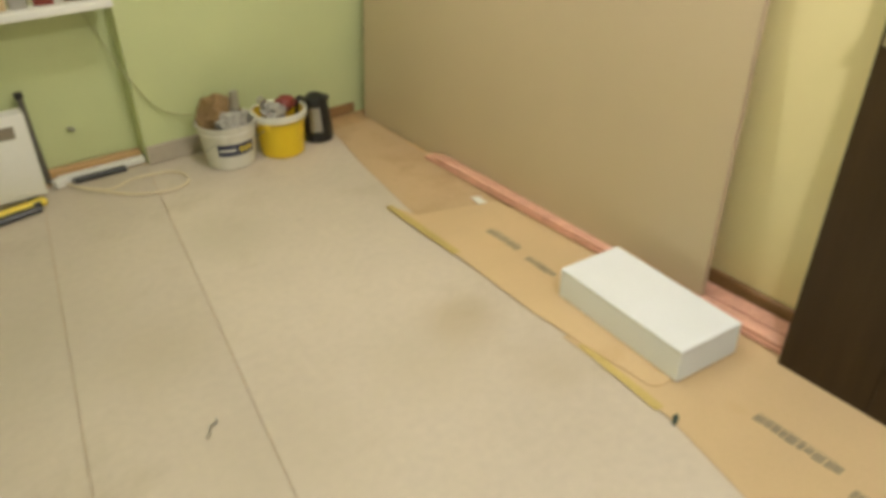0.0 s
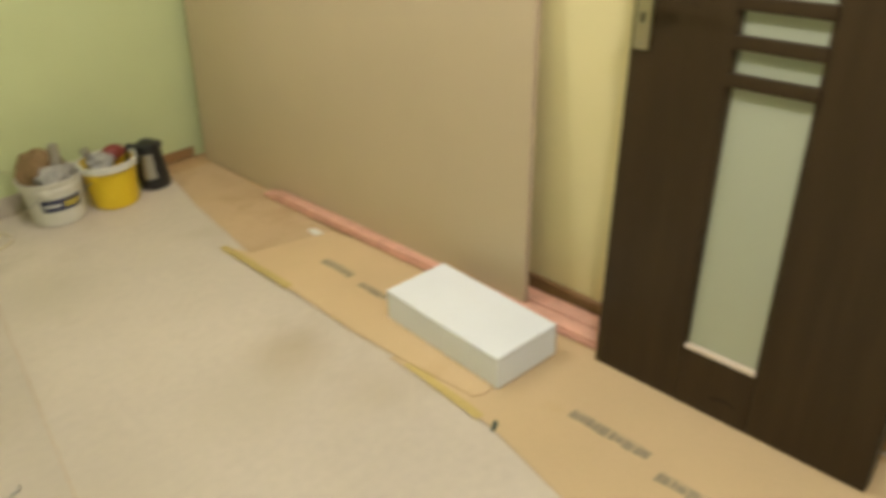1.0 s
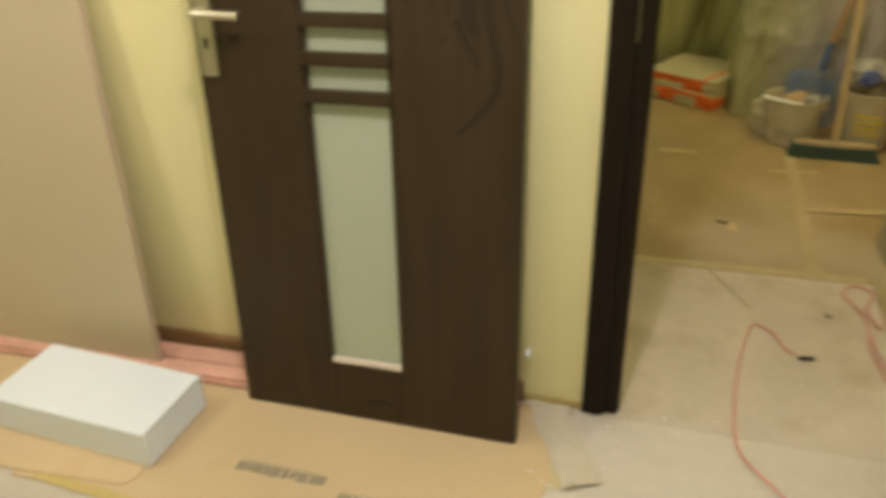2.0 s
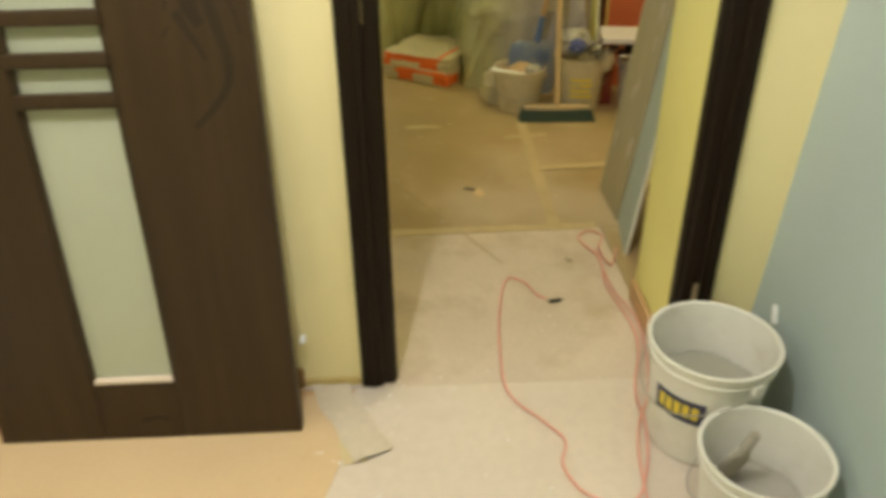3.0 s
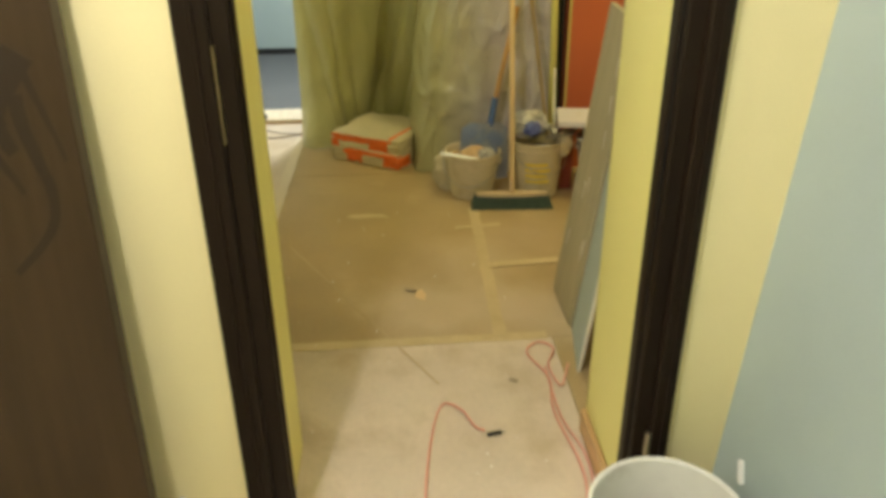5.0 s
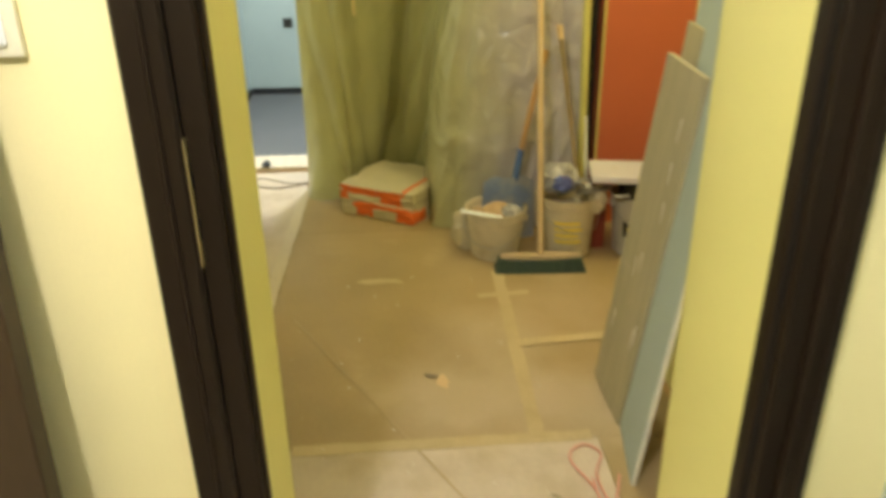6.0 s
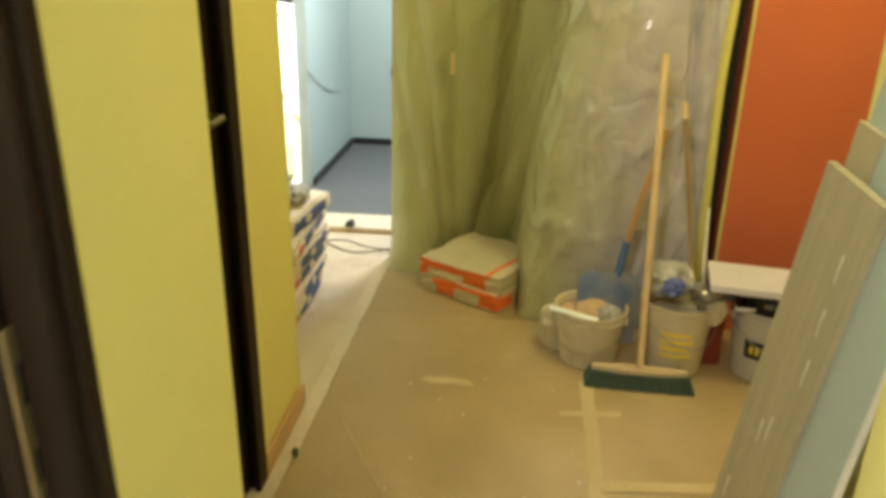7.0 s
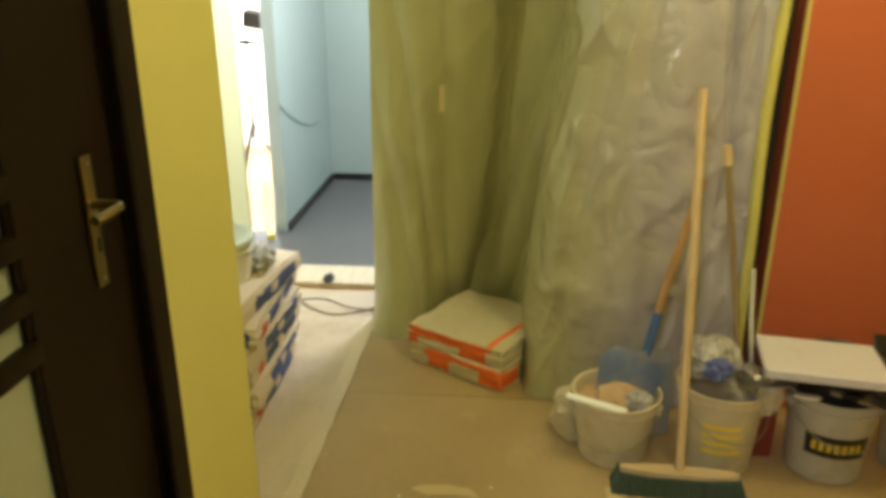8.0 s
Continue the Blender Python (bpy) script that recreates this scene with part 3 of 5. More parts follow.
# ---- doors ----
def door_leaf(name, label, m, glass_lo, glass_hi, bars, wood):
    """Leaf of 0.762 x 2.03; x is its thickness with the front at 0, y runs from the hinge edge to the latch edge."""
    d = thing(name, label, "door", m)
    w, h, t = 0.762, 2.03, 0.04
    g0, g1 = glass_lo
    part("stile", box(0, t, 0, g0, 0, h, 0.003), wood, d)
    part("stile", box(0, t, g1, w, 0, h, 0.003), wood, d)
    part("bottom_rail", box(0.0005, t - 0.0005, g0, g1, 0, glass_hi[0], 0.002), wood, d)
    part("top_rail", box(0.0005, t - 0.0005, g0, g1, glass_hi[1], h, 0.002), wood, d)
    part("pane", box(0.016, 0.022, g0 - 0.004, g1 + 0.004, glass_hi[0] - 0.004, glass_hi[1] + 0.004), FROST, d, "frosted greenish glass")
    for y in (g0, g1 - 0.008):
        part("bead", box(0.004, 0.016, y, y + 0.008, glass_hi[0], glass_hi[1], 0.002), wood, d)
    # The light this bead catches is put into its pale colour.
    part("bead", box(-0.002, 0.016, g0 + 0.006, g1 - 0.006, glass_hi[0], glass_hi[0] + 0.014, 0.003), BEAD_HIGHLIGHT, d, "bottom bead with its highlight painted pale")
    for z in bars:
        part("glazing_bar", moved(box(-0.008, 0.014, g0 - 0.002, g1 + 0.002, -0.016, 0.016, 0.006, segs=2), pose(0, 0, z)), wood, d, "rounded dark bar across the glass", soft=True)
    return d


def handle(parent, y, z, toward, x=0.0, k=1.0, reach=0.115, metal=NICKEL):
    """Long plate with lever; toward: the way the lever points along y."""
    hnd = part("handle_plate", moved(box(-0.009, 0, -0.021 * k ** 3, 0.021 * k ** 3, -0.125 * k, 0.105 * k, 0.004, segs=2), pose(x, y, z)), metal, parent, "brushed nickel plate", soft=True)
    part("lever", tube([(x - 0.006, y, z + 0.02), (x - 0.045, y, z + 0.02), (x - 0.055, y + toward * 0.02, z + 0.02), (x - 0.052, y + toward * reach, z + 0.018)], 0.010 * k ** 3, 10), metal, hnd, "curved lever", soft=True)
    part("keyhole", moved(box(-0.011, -0.008, -0.005, 0.005, -0.012, 0.012, 0.002), pose(x, y, z - 0.05 * k)), BLACK, hnd)
    for dz in (-0.11 * k, 0.09 * k):
        part("screw", moved(lathe([(0.004, 0), (0.004, 0.002), (0, 0.003)], 10), pose(x - 0.009, y, z + dz, 0, -90, 0)), STEEL, hnd)
    return hnd


BARS = (0.877, 0.960, 1.043, 1.126, 1.209)
loose = door_leaf("door_leaf", "dark brown door leaf with frosted glass leaning on the wall", pose(-0.186, 0.148, 0.004, -0.25, 4.43, 0) @ Matrix.Diagonal((1, 0.992, 1, 1)), (0.294, 0.499), (0.170, 1.80), BARS, DOORWOOD)
handle(loose, 0.729, 1.035, -1)
# dark smears on the leaf
for pts, wide in ((((-0.0004, 0.063, 1.178), (-0.0004, 0.088, 1.142), (-0.0004, 0.117, 1.095), (-0.0004, 0.117, 1.053), (-0.0004, 0.101, 1.022)), 0.026),
                  (((-0.0004, 0.081, 1.115), (-0.0004, 0.08, 1.069), (-0.0004, 0.068, 1.011), (-0.0004, 0.056, 0.959), (-0.0004, 0.061, 0.907), (-0.0004, 0.09, 0.863), (-0.0004, 0.142, 0.813)), 0.013),
                  (((-0.0004, 0.147, 1.048), (-0.0004, 0.124, 1.003), (-0.0004, 0.11, 0.977), (-0.0004, 0.1, 0.953)), 0.009),
                  (((-0.0004, 0.061, 1.147), (-0.0004, 0.046, 1.095), (-0.0004, 0.031, 1.043), (-0.0004, 0.023, 1.006)), 0.007),
                  (((-0.0004, 0.198, 1.084), (-0.0004, 0.199, 1.074)), 0.008),
                  (((-0.0004, 0.161, 1.095), (-0.0004, 0.166, 1.053)), 0.007),
                  (((-0.0004, 0.179, 1.001), (-0.0004, 0.163, 1.022)), 0.004),
                  (((-0.0004, 0.40, 0.055), (-0.0004, 0.36, 0.065), (-0.0004, 0.33, 0.055)), 0.008)):
    part("smear", moved(tube(pts, wide, 8, 6, 0.45), Matrix.Diagonal((0.03, 1, 1, 1))), SCUFF, loose, "dark rubbed smear")

# frame of the doorway
RUBBER = shade("matt_rubber", (0.012, 0.010, 0.008), 0.85, spec=0.1)
fr = thing("door_frame", "dark brown wooden door frame without its door", "door frame", kind="structure")
for name, sgn, y in (("jamb_left", -1, 0.0), ("jamb_right", 1, RJ - 0.091)):
    o = y
    def b3(a, c, x0, x1, bev=0.003):
        lo, hi = sorted((o + sgn * a, o + sgn * c))
        return box(x0, x1, lo, hi, 0.0, HEAD + 0.085, bev)
    part("casing", b3(0.0 if sgn < 0 else 0.014, 0.058, -0.022, -0.0005, 0.005), FRAMEWOOD, fr, soft=True)
    part("bead", b3(0.030, 0.037, -0.027, -0.0215, 0.002), FRAMEWOOD, fr)
    part("jamb", b3(0.050, 0.0915, -0.008, 0.030), FRAMEWOOD, fr)
    part("stop", b3(0.076, 0.097, 0.022 if sgn > 0 else 0.008, 0.062 if sgn > 0 else 0.032, 0.004), FRAMEWOOD, fr)
    part("seal", b3(0.0905, 0.0945, 0.010, 0.0225, 0.001), RUBBER, fr, "black rubber seal")
part("head_casing", box(-0.022, -0.0005, RJ - 0.033, LJ + 0.025, HEAD + 0.001, HEAD + 0.085, 0.005), FRAMEWOOD, fr)
part("head_jamb", box(-0.001, 0.062, RJ, LJ, HEAD, HEAD + 0.079, 0.003), FRAMEWOOD, fr)
plate = part("strike_plate", box(-0.021, 0.008, -0.0605, -0.0585, 0.995, 1.165, 0.0008), BRASS, fr, "brass strike plate")
# The holes are near-black patches with their shade painted on.
part("latch_hole", box(-0.012, 0.001, -0.0615, -0.0604, 1.10, 1.135), UNLIT, plate)
part("bolt_hole", box(-0.012, 0.001, -0.0615, -0.0604, 1.03, 1.06), UNLIT, plate)
part("hinge", moved(lathe([(0, 0), (0.007, 0), (0.007, 0.06), (0, 0.062)], 14), pose(-0.018, RJ - 0.03, 0.245)), NICKEL, fr, "steel hinge pin", soft=True)

# closed door of the hall
fr2 = thing("door_frame", "dark brown frame of the closed hall door", "door frame", kind="structure")
part("casing", box(1.215, 1.281, 0.244, 0.2595, 0.0, 2.115, 0.004), FRAMEWOOD, fr2)
part("casing", box(0.49, 0.555, 0.244, 0.2595, 0.0, 2.115, 0.004), FRAMEWOOD, fr2)
part("head_casing", box(0.556, 1.214, 0.244, 0.2595, 2.045, 2.115, 0.004), FRAMEWOOD, fr2)
part("jamb", box(1.232, 1.2675, 0.26, 0.42, 0.0, 2.10, 0.002), FRAMEWOOD, fr2)
part("jamb", box(0.5005, 0.5425, 0.26, 0.42, 0.0, 2.10, 0.002), FRAMEWOOD, fr2)
part("head_jamb", box(0.5435, 1.231, 0.26, 0.42, 2.045, 2.0995, 0.002), FRAMEWOOD, fr2)
door2 = door_leaf("door_leaf", "closed dark brown door with frosted glass", pose(0.545, 0.275, 0.008, 0, 0, 0) @ pose(0, 0, 0, 0, 0, 90) @ Matrix.Diagonal((1, -0.898, 1, 1)),
                  (0.275, 0.443), (0.30, 1.80), (0.907, 0.984, 1.062, 1.140, 1.218), FRAMEWOOD)
handle(door2, 0.642, 1.045, -1, 0.0, 0.92, 0.085, shade("tarnished_brass", (0.30, 0.25, 0.11), 0.34, metal=1.0, spread=0.2))

# light switch and cable clip
sw = thing("light_switch", "cream light switch on the yellow wall", "switch", pose(-0.0005, 0.145, 1.305, 0, 0, 0))
part("plate", box(-0.010, 0, -0.041, 0.041, -0.041, 0.041, 0.004, segs=2), shade("cream_plastic", (0.74, 0.68, 0.5), 0.35), sw, soft=True)
part("rocker", box(-0.015, -0.0101, -0.026, 0.026, -0.028, 0.028, 0.003), WHITE, sw)
single("wall_plug", box(-0.035, -0.0005, 0.140, 0.155, 0.165, 0.177, 0.003), WHITE, "small white plastic plug in the wall", "plug")
clip = thing("cable_clip", "white plastic cable end on the blue-grey wall", "cable clip", pose(-0.113, -1.068, 0.268, 3, 25, 0))
part("body", box(-0.008, 0.008, 0.0, 0.012, -0.026, 0.026, 0.003), WHITE, clip)


# ---- buckets ----
def bucket(name, label, m, r, h, plastic, bottom=0.82, fill=None, fill_z=0.6, bail=True, group="buckets"):
    k = thing(name, label, "bucket", m, group)
    rb = r * bottom
    t = 0.0035
    part("body", lathe([(0, 0.0), (rb - 0.006, 0.0), (rb, 0.006), (r - 0.008, h - 0.045), (r - 0.002, h - 0.042), (r - 0.001, h - 0.034), (r - 0.006, h - 0.032),
                        (r - 0.004, h - 0.010), (r + 0.004, h - 0.009), (r + 0.005, h - 0.001), (r, h), (r - t - 0.002, h - 0.003),
                        (r - t - 0.009, h - 0.05), (rb - t, 0.01), (0, 0.008)], 44), plastic, k, soft=True)
    if fill is not None:
        z = h * fill_z
        rr = (rb + (r - rb) * fill_z) - 0.012
        b = lathe([(rr, z), (rr * 0.8, z + 0.002), (rr * 0.5, z - 0.001), (rr * 0.25, z + 0.002), (0, z)], 30)
        for v in b.verts:
            v.co.z += 0.006 * noise.noise(v.co * 22)
        part("filling", b, fill, k, soft=True)
    if bail:
        pts = [((r + 0.006) * math.cos(a), (r + 0.006) * math.sin(a), h - 0.04 - 0.10 * math.sin(a)) for a in [math.pi * i / 14 for i in range(15)]]
        part("bail", tube(pts, 0.0022, 6, 2), STEEL, k, "thin wire bail")
        for sx in (-1, 1):
            part("bail_lug", moved(box(-0.004, 0.008, -0.014, 0.014, -0.014, 0.014, 0.003), pose(sx * (r + 0.001), 0, h - 0.04, 0, 0, 0 if sx > 0 else 180)), plastic, k)
    return k


def curved_label(k, name, r0, r1, z0, z1, a0, a1, material, lift=0.0012, label=""):
    """A printed patch bent round the bucket's wall, from angle a0 to a1 (degrees)."""
    b = bmesh.new()
    n = 14
    rows = []
    for i in range(n + 1):
        a = radians(a0 + (a1 - a0) * i / n)
        rows.append([b.verts.new(((r + d) * math.cos(a), (r + d) * math.sin(a), z)) for r, z, d in ((r0, z0, lift), (r1, z1, lift), (r1, z1, lift - 0.0009), (r0, z0, lift - 0.0009))])
    for p, q in zip(rows, rows[1:]):
        for j in range(4):
            b.faces.new((p[j], p[(j + 1) % 4], q[(j + 1) % 4], q[j]))
    b.faces.new(rows[0]), b.faces.new(list(reversed(rows[-1])))
    return part(name, b, material, k, label)


def radius_at(k_r, bottom, h, z):
    rb = k_r * bottom
    return rb + (k_r - 0.008 - rb) * (z - 0.006) / (h - 0.051)


# by the doorway: a bucket of water and a bucket with a scoop
bk = bucket("bucket", "white plastic bucket half full of grey water by the wall", pose(-0.243, -0.856, -0.0005, 0, 0, 20), 0.150, 0.305, PLAST, 0.80, shade("grey_water", (0.34, 0.33, 0.27), 0.12, spread=0.06), 0.55)
for z0, z1, a0, a1, mt in ((0.140, 0.210, 85, 140, NAVY),):
    lab = curved_label(bk, "label", radius_at(0.15, 0.8, 0.305, z0), radius_at(0.15, 0.8, 0.305, z1), z0, z1, a0, a1, mt, label="navy label with yellow shapes")
for i in range(5):
    a = 91 + 9 * i
    curved_label(lab, "shape", radius_at(0.15, 0.8, 0.305, 0.157), radius_at(0.15, 0.8, 0.305, 0.195), 0.157, 0.195, a, a + 6.5, YPRINT, 0.0024)
bk2 = bucket("bucket", "white plastic bucket with grey mortar and a metal scoop", pose(-0.515, -0.885, -0.0005, 0, 0, -30), 0.135, 0.215, PLAST, 0.80, MORTAR, 0.35)
sc = thing("scoop", "mortar-caked metal scoop standing in the bucket", "scoop", pose(-0.46, -0.84, 0.075, 0, -14, 20))
part("blade", moved(crumple(0.055, 3, (0.2, 0.75, 1.2), 0.2), pose(0, 0, 0.055)), DRYMORTAR, sc, soft=True)
part("handle", tube([(0, 0, 0.09), (0.0, -0.012, 0.14), (0.004, -0.02, 0.165)], 0.011, 10), DRYMORTAR, sc, soft=True)

# in the far corner of the room
b3w = bucket("bucket", "white bucket with dark label holding a brown paper bag", pose(-0.895, 3.165, -0.0005, 0, 0, 60), 0.128, 0.200, PLAST, 0.8, POWDER, 0.5, True, "buckets in the corner")
lab = curved_label(b3w, "label", radius_at(0.128, 0.8, 0.200, 0.07), radius_at(0.128, 0.8, 0.200, 0.125), 0.07, 0.125, 165, 250, NAVY, label="dark blue label with yellow shapes")
for i in range(3):
    curved_label(lab, "shape", radius_at(0.128, 0.8, 0.200, 0.085), radius_at(0.128, 0.8, 0.200, 0.11), 0.085, 0.11, 212 + 11 * i, 219 + 11 * i, YPRINT, 0.0024)
curved_label(lab, "shape", radius_at(0.128, 0.8, 0.200, 0.093), radius_at(0.128, 0.8, 0.200, 0.103), 0.093, 0.103, 170, 204, WHITE, 0.0024)
single("paper_bag", moved(crumple(0.10, 5, (0.95, 0.95, 0.9), 0.28), pose(-0.915, 3.19, 0.205)), BROWNBAG, "crumpled brown paper bag in the bucket", "paper bag", soft=True)
single("putty_tube", tube([(-0.88, 3.12, 0.16), (-0.865, 3.11, 0.26), (-0.86, 3.105, 0.335)], 0.022, 14, 4, 0.8), STEEL, "grey sealant tube in the bucket", "tube", soft=True)
single("plastic_wrap", moved(crumple(0.06, 8, (1.1, 1, 0.7), 0.35), pose(-0.895, 3.095, 0.212)), WRAP, "crumpled clear plastic in the bucket", "wrap", soft=True)
b4y = bucket("bucket", "yellow plastic bucket with white rim and tools", pose(-0.662, 3.130, -0.0005, 0, 0, 40), 0.118, 0.200, YPLAST, 0.82, POWDER, 0.6, True, "buckets in the corner")
part("rim", lathe([(0.118, 0.172), (0.1245, 0.174), (0.1255, 0.201), (0.119, 0.204), (0.113, 0.201), (0.113, 0.193)], 44), PLAST, b4y, "white rim", soft=True)
single("trowel", tube([(-0.725, 3.13, 0.15), (-0.73, 3.125, 0.235), (-0.745, 3.12, 0.27)], 0.018, 10, 4), STEEL, "grey trowel handle in the yellow bucket", "trowel", soft=True)
single("plastic_wrap", moved(crumple(0.05, 11, (1.1, 1, 0.8), 0.35), pose(-0.695, 3.10, 0.205)), WRAP, "crumpled clear plastic in the yellow bucket", "wrap", soft=True)
single("sponge", moved(crumple(0.045, 14, (1.1, 0.9, 0.8), 0.2), pose(-0.62, 3.14, 0.215)), REDCAN, "brown sponge in the yellow bucket", "sponge", soft=True)
ket = thing("kettle", "black electric kettle with a silver side", "kettle", pose(-0.462, 3.165, 0.0, 0, 0, 0) @ Matrix.Scale(0.98, 4))
part("body", lathe([(0, 0), (0.068, 0), (0.072, 0.015), (0.070, 0.05), (0.058, 0.18), (0.052, 0.205), (0.030, 0.222), (0, 0.226)], 36), BLACK, ket, soft=True)
curved_label(ket, "window", 0.0692, 0.0598, 0.055, 0.17, 215, 262, STEEL, 0.002, "silver strip")
part("handle", tube([(-0.055, 0.0, 0.205), (-0.085, -0.005, 0.22), (-0.100, -0.01, 0.16), (-0.085, -0.005, 0.07), (-0.064, 0, 0.05)], 0.011, 10), BLACK, ket, soft=True)
part("spout", moved(box(0.035, 0.070, -0.018, 0.018, 0.175, 0.205, 0.008), Matrix.Identity(4)), BLACK, ket)

# window niche: sill, heater, loose skirting, cables
sill = thing("window_sill", "white window sill crowded with small things", "window sill", kind="structure")
part("board", box(-3.38, -1.225, 3.23, 3.468, 0.715, 0.748, 0.006, segs=2), WHITE, sill)
rng = random.Random(4)
x = -1.33
for mt, w, h in ((BROWNBAG, 0.10, 0.06), (REDCAN, 0.07, 0.09), (STEEL, 0.06, 0.11), (CARD, 0.08, 0.10), (BROWNBAG, 0.12, 0.07), (STEEL, 0.06, 0.13)):
    single("small_box", moved(box(-w / 2, w / 2, -0.03, 0.03, 0, h, 0.004), pose(x, 3.31, 0.748, 0, 0, rng.uniform(-15, 15))), mt, "small coloured carton on the window sill", "carton", group="cartons on the sill")
    x -= w + 0.02
heat = thing("heater", "white electric convector heater below the window", "heater", pose(-1.965, 3.30, 0.0))
part("case", box(-0.33, 0.33, -0.04, 0.05, 0.03, 0.375, 0.012, segs=2), WHITE, heat, soft=True)
part("grille", box(-0.30, 0.28, -0.0415, -0.039, 0.285, 0.335, 0.002), shade("grille_grey", (0.25, 0.21, 0.16), 0.6), heat, "dark air slot")
for i in range(9):
    part("slat", box(-0.29 + i * 0.063, -0.285 + i * 0.063, -0.044, -0.0416, 0.287, 0.333), WHITE, heat)
for sx in (-0.25, 0.27):
    part("foot", box(sx - 0.02, sx + 0.02, -0.09, 0.09, 0.0, 0.029, 0.005), BLACK, heat)
lvl = thing("spirit_level", "narrow dark stick standing beside the heater", "stick", pose(-1.605, 3.43, 0.0, 0, -2, 0))
part("bar", box(-0.012, 0.012, -0.008, 0.008, 0.0, 0.38, 0.003), shade("grey_metal", (0.16, 0.15, 0.13), 0.4, metal=0.5), lvl)
part("cap", box(-0.016, 0.016, -0.011, 0.011, 0.38, 0.405, 0.003), BLACK, lvl)
single("tool", moved(box(-0.11, 0.10, -0.02, 0.02, 0.0, 0.03, 0.008), pose(-1.75, 3.22, 0.001, 0, 0, 12)), YPRINT, "yellow and black hand tool lying by the heater", "tool")
single("tool_grip", moved(box(-0.10, 0.12, -0.022, 0.022, 0.0, 0.022, 0.008), pose(-1.80, 3.17, 0.001, 0, 0, 10)), BLACK, "black tool grip lying by the heater", "tool")
for i, (x0, x1, y, z, mt, lb) in enumerate(((-1.60, -1.21, 3.445, 0.05, SKIRT_L, "torn wooden skirting strip on the floor"), (-1.57, -1.21, 3.40, 0.03, WHITE, "white trunking strip lying at the wall"),
                                            (-1.52, -1.30, 3.365, 0.018, BLACK, "black rubber strip lying at the wall"))):
    single("strip", box(x0, x1, y - 0.018, y + 0.018, 0.0, z, 0.004), mt, lb, "strip")
single("extension_socket", moved(box(-0.03, 0.03, -0.022, 0.022, 0, 0.035, 0.006), pose(-1.57, 3.37, 0, 0, 0, 20)), WHITE, "white socket block at the end of the cable", "socket")
single("cable", tube([(-1.55, 3.36, 0.008), (-1.50, 3.27, 0.006), (-1.42, 3.17, 0.006), (-1.34, 3.09, 0.006), (-1.22, 3.04, 0.006), (-1.13, 3.07, 0.006), (-1.12, 3.16, 0.006), (-1.17, 3.22, 0.006), (-1.30, 3.24, 0.007),
                      (-1.42, 3.20, 0.008), (-1.52, 3.31, 0.008)], 0.0055, 8, 8), CORDW, "cream cable looped on the floor", "cable", soft=True)
single("wall_cable", tube([(-1.32, 3.465, 0.714), (-1.25, 3.44, 0.52), (-1.20, 3.355, 0.38), (-1.12, 3.345, 0.25), (-1.02, 3.33, 0.20), (-0.93, 3.30, 0.19)], 0.004, 8, 8), shade("wall_cable", (0.48, 0.50, 0.25), 0.5), "thin cable hanging across the green wall", "cable", soft=True)
single("wall_anchor", moved(box(-0.014, 0.014, -0.02, 0, -0.005, 0.005, 0.002), pose(-1.46, 3.469, 0.20, 0, 25, 0)), STEEL, "small grey anchor in the green wall", "anchor")

# white box on the cardboard
wb = thing("white_box", "plain white foam box lying on the cardboard", "box", pose(-0.486, 1.018, 0.006, 0, 0, -3.4))
part("body", box(0.0, 0.243, 0.0, 0.505, 0.0, 0.106, 0.004, segs=2), FOAM, wb)
part("lid_seam", box(-0.0006, 0.2436, -0.0006, 0.5056, 0.097, 0.098), shade("seam_grey", (0.55, 0.52, 0.46), 0.7), wb)

# coral extension cable
single("extension_cable", tube([(0.372, -0.575, 0.006), (0.392, -0.548, 0.006), (0.47, -0.515, 0.006), (0.49, -0.46, 0.006), (0.33, -0.42, 0.006), (0.10, -0.395, 0.006), (-0.075, -0.40, 0.006), (-0.19, -0.48, 0.006),
                                (-0.26, -0.52, 0.006), (-0.34, -0.50, 0.006), (-0.43, -0.54, 0.006), (-0.46, -0.64, 0.006), (-0.36, -0.70, 0.006), (-0.22, -0.735, 0.009), (-0.08, -0.745, 0.006),
                                (0.09, -0.80, 0.006), (0.22, -0.812, 0.006), (0.44, -0.785, 0.006), (0.60, -0.80, 0.006), (0.74, -0.755, 0.006), (0.80, -0.80, 0.006), (0.76, -0.845, 0.006),
                                (0.66, -0.81, 0.012), (0.56, -0.83, 0.006), (0.67, -0.875, 0.006)], 0.0036, 8, 8), CORD, "coral extension cable looped over the dusty floor", "cable", soft=True)
single("second_cable", tube([(0.66, -0.80, 0.006), (0.42, -0.80, 0.006), (0.24, -0.835, 0.006), (0.06, -0.815, 0.006), (-0.10, -0.775, 0.006), (-0.20, -0.725, 0.006), (-0.33, -0.69, 0.006), (-0.6, -0.66, 0.006)],
                            0.0033, 8, 8), CORD, "second run of coral cable on the floor", "cable", soft=True)
pl = thing("cable_plug", "black plug at the end of the coral cable", "plug", pose(0.357, -0.600, 0.001, 0, 0, -78) @ Matrix.Diagonal((0.7, 0.4, 0.4, 1)))
part("body", box(-0.03, 0.03, -0.013, 0.013, 0.0, 0.024, 0.006, segs=2), BLACK, pl, soft=True)
part("pin", tube([(0.03, -0.006, 0.012), (0.048, -0.006, 0.012)], 0.002, 6, 1), STEEL, pl)
part("pin", tube([(0.03, 0.006, 0.012), (0.048, 0.006, 0.012)], 0.002, 6, 1), STEEL, pl)

# plaster crumbs and dust round the threshold
rng = random.Random(77)
b = bmesh.new()
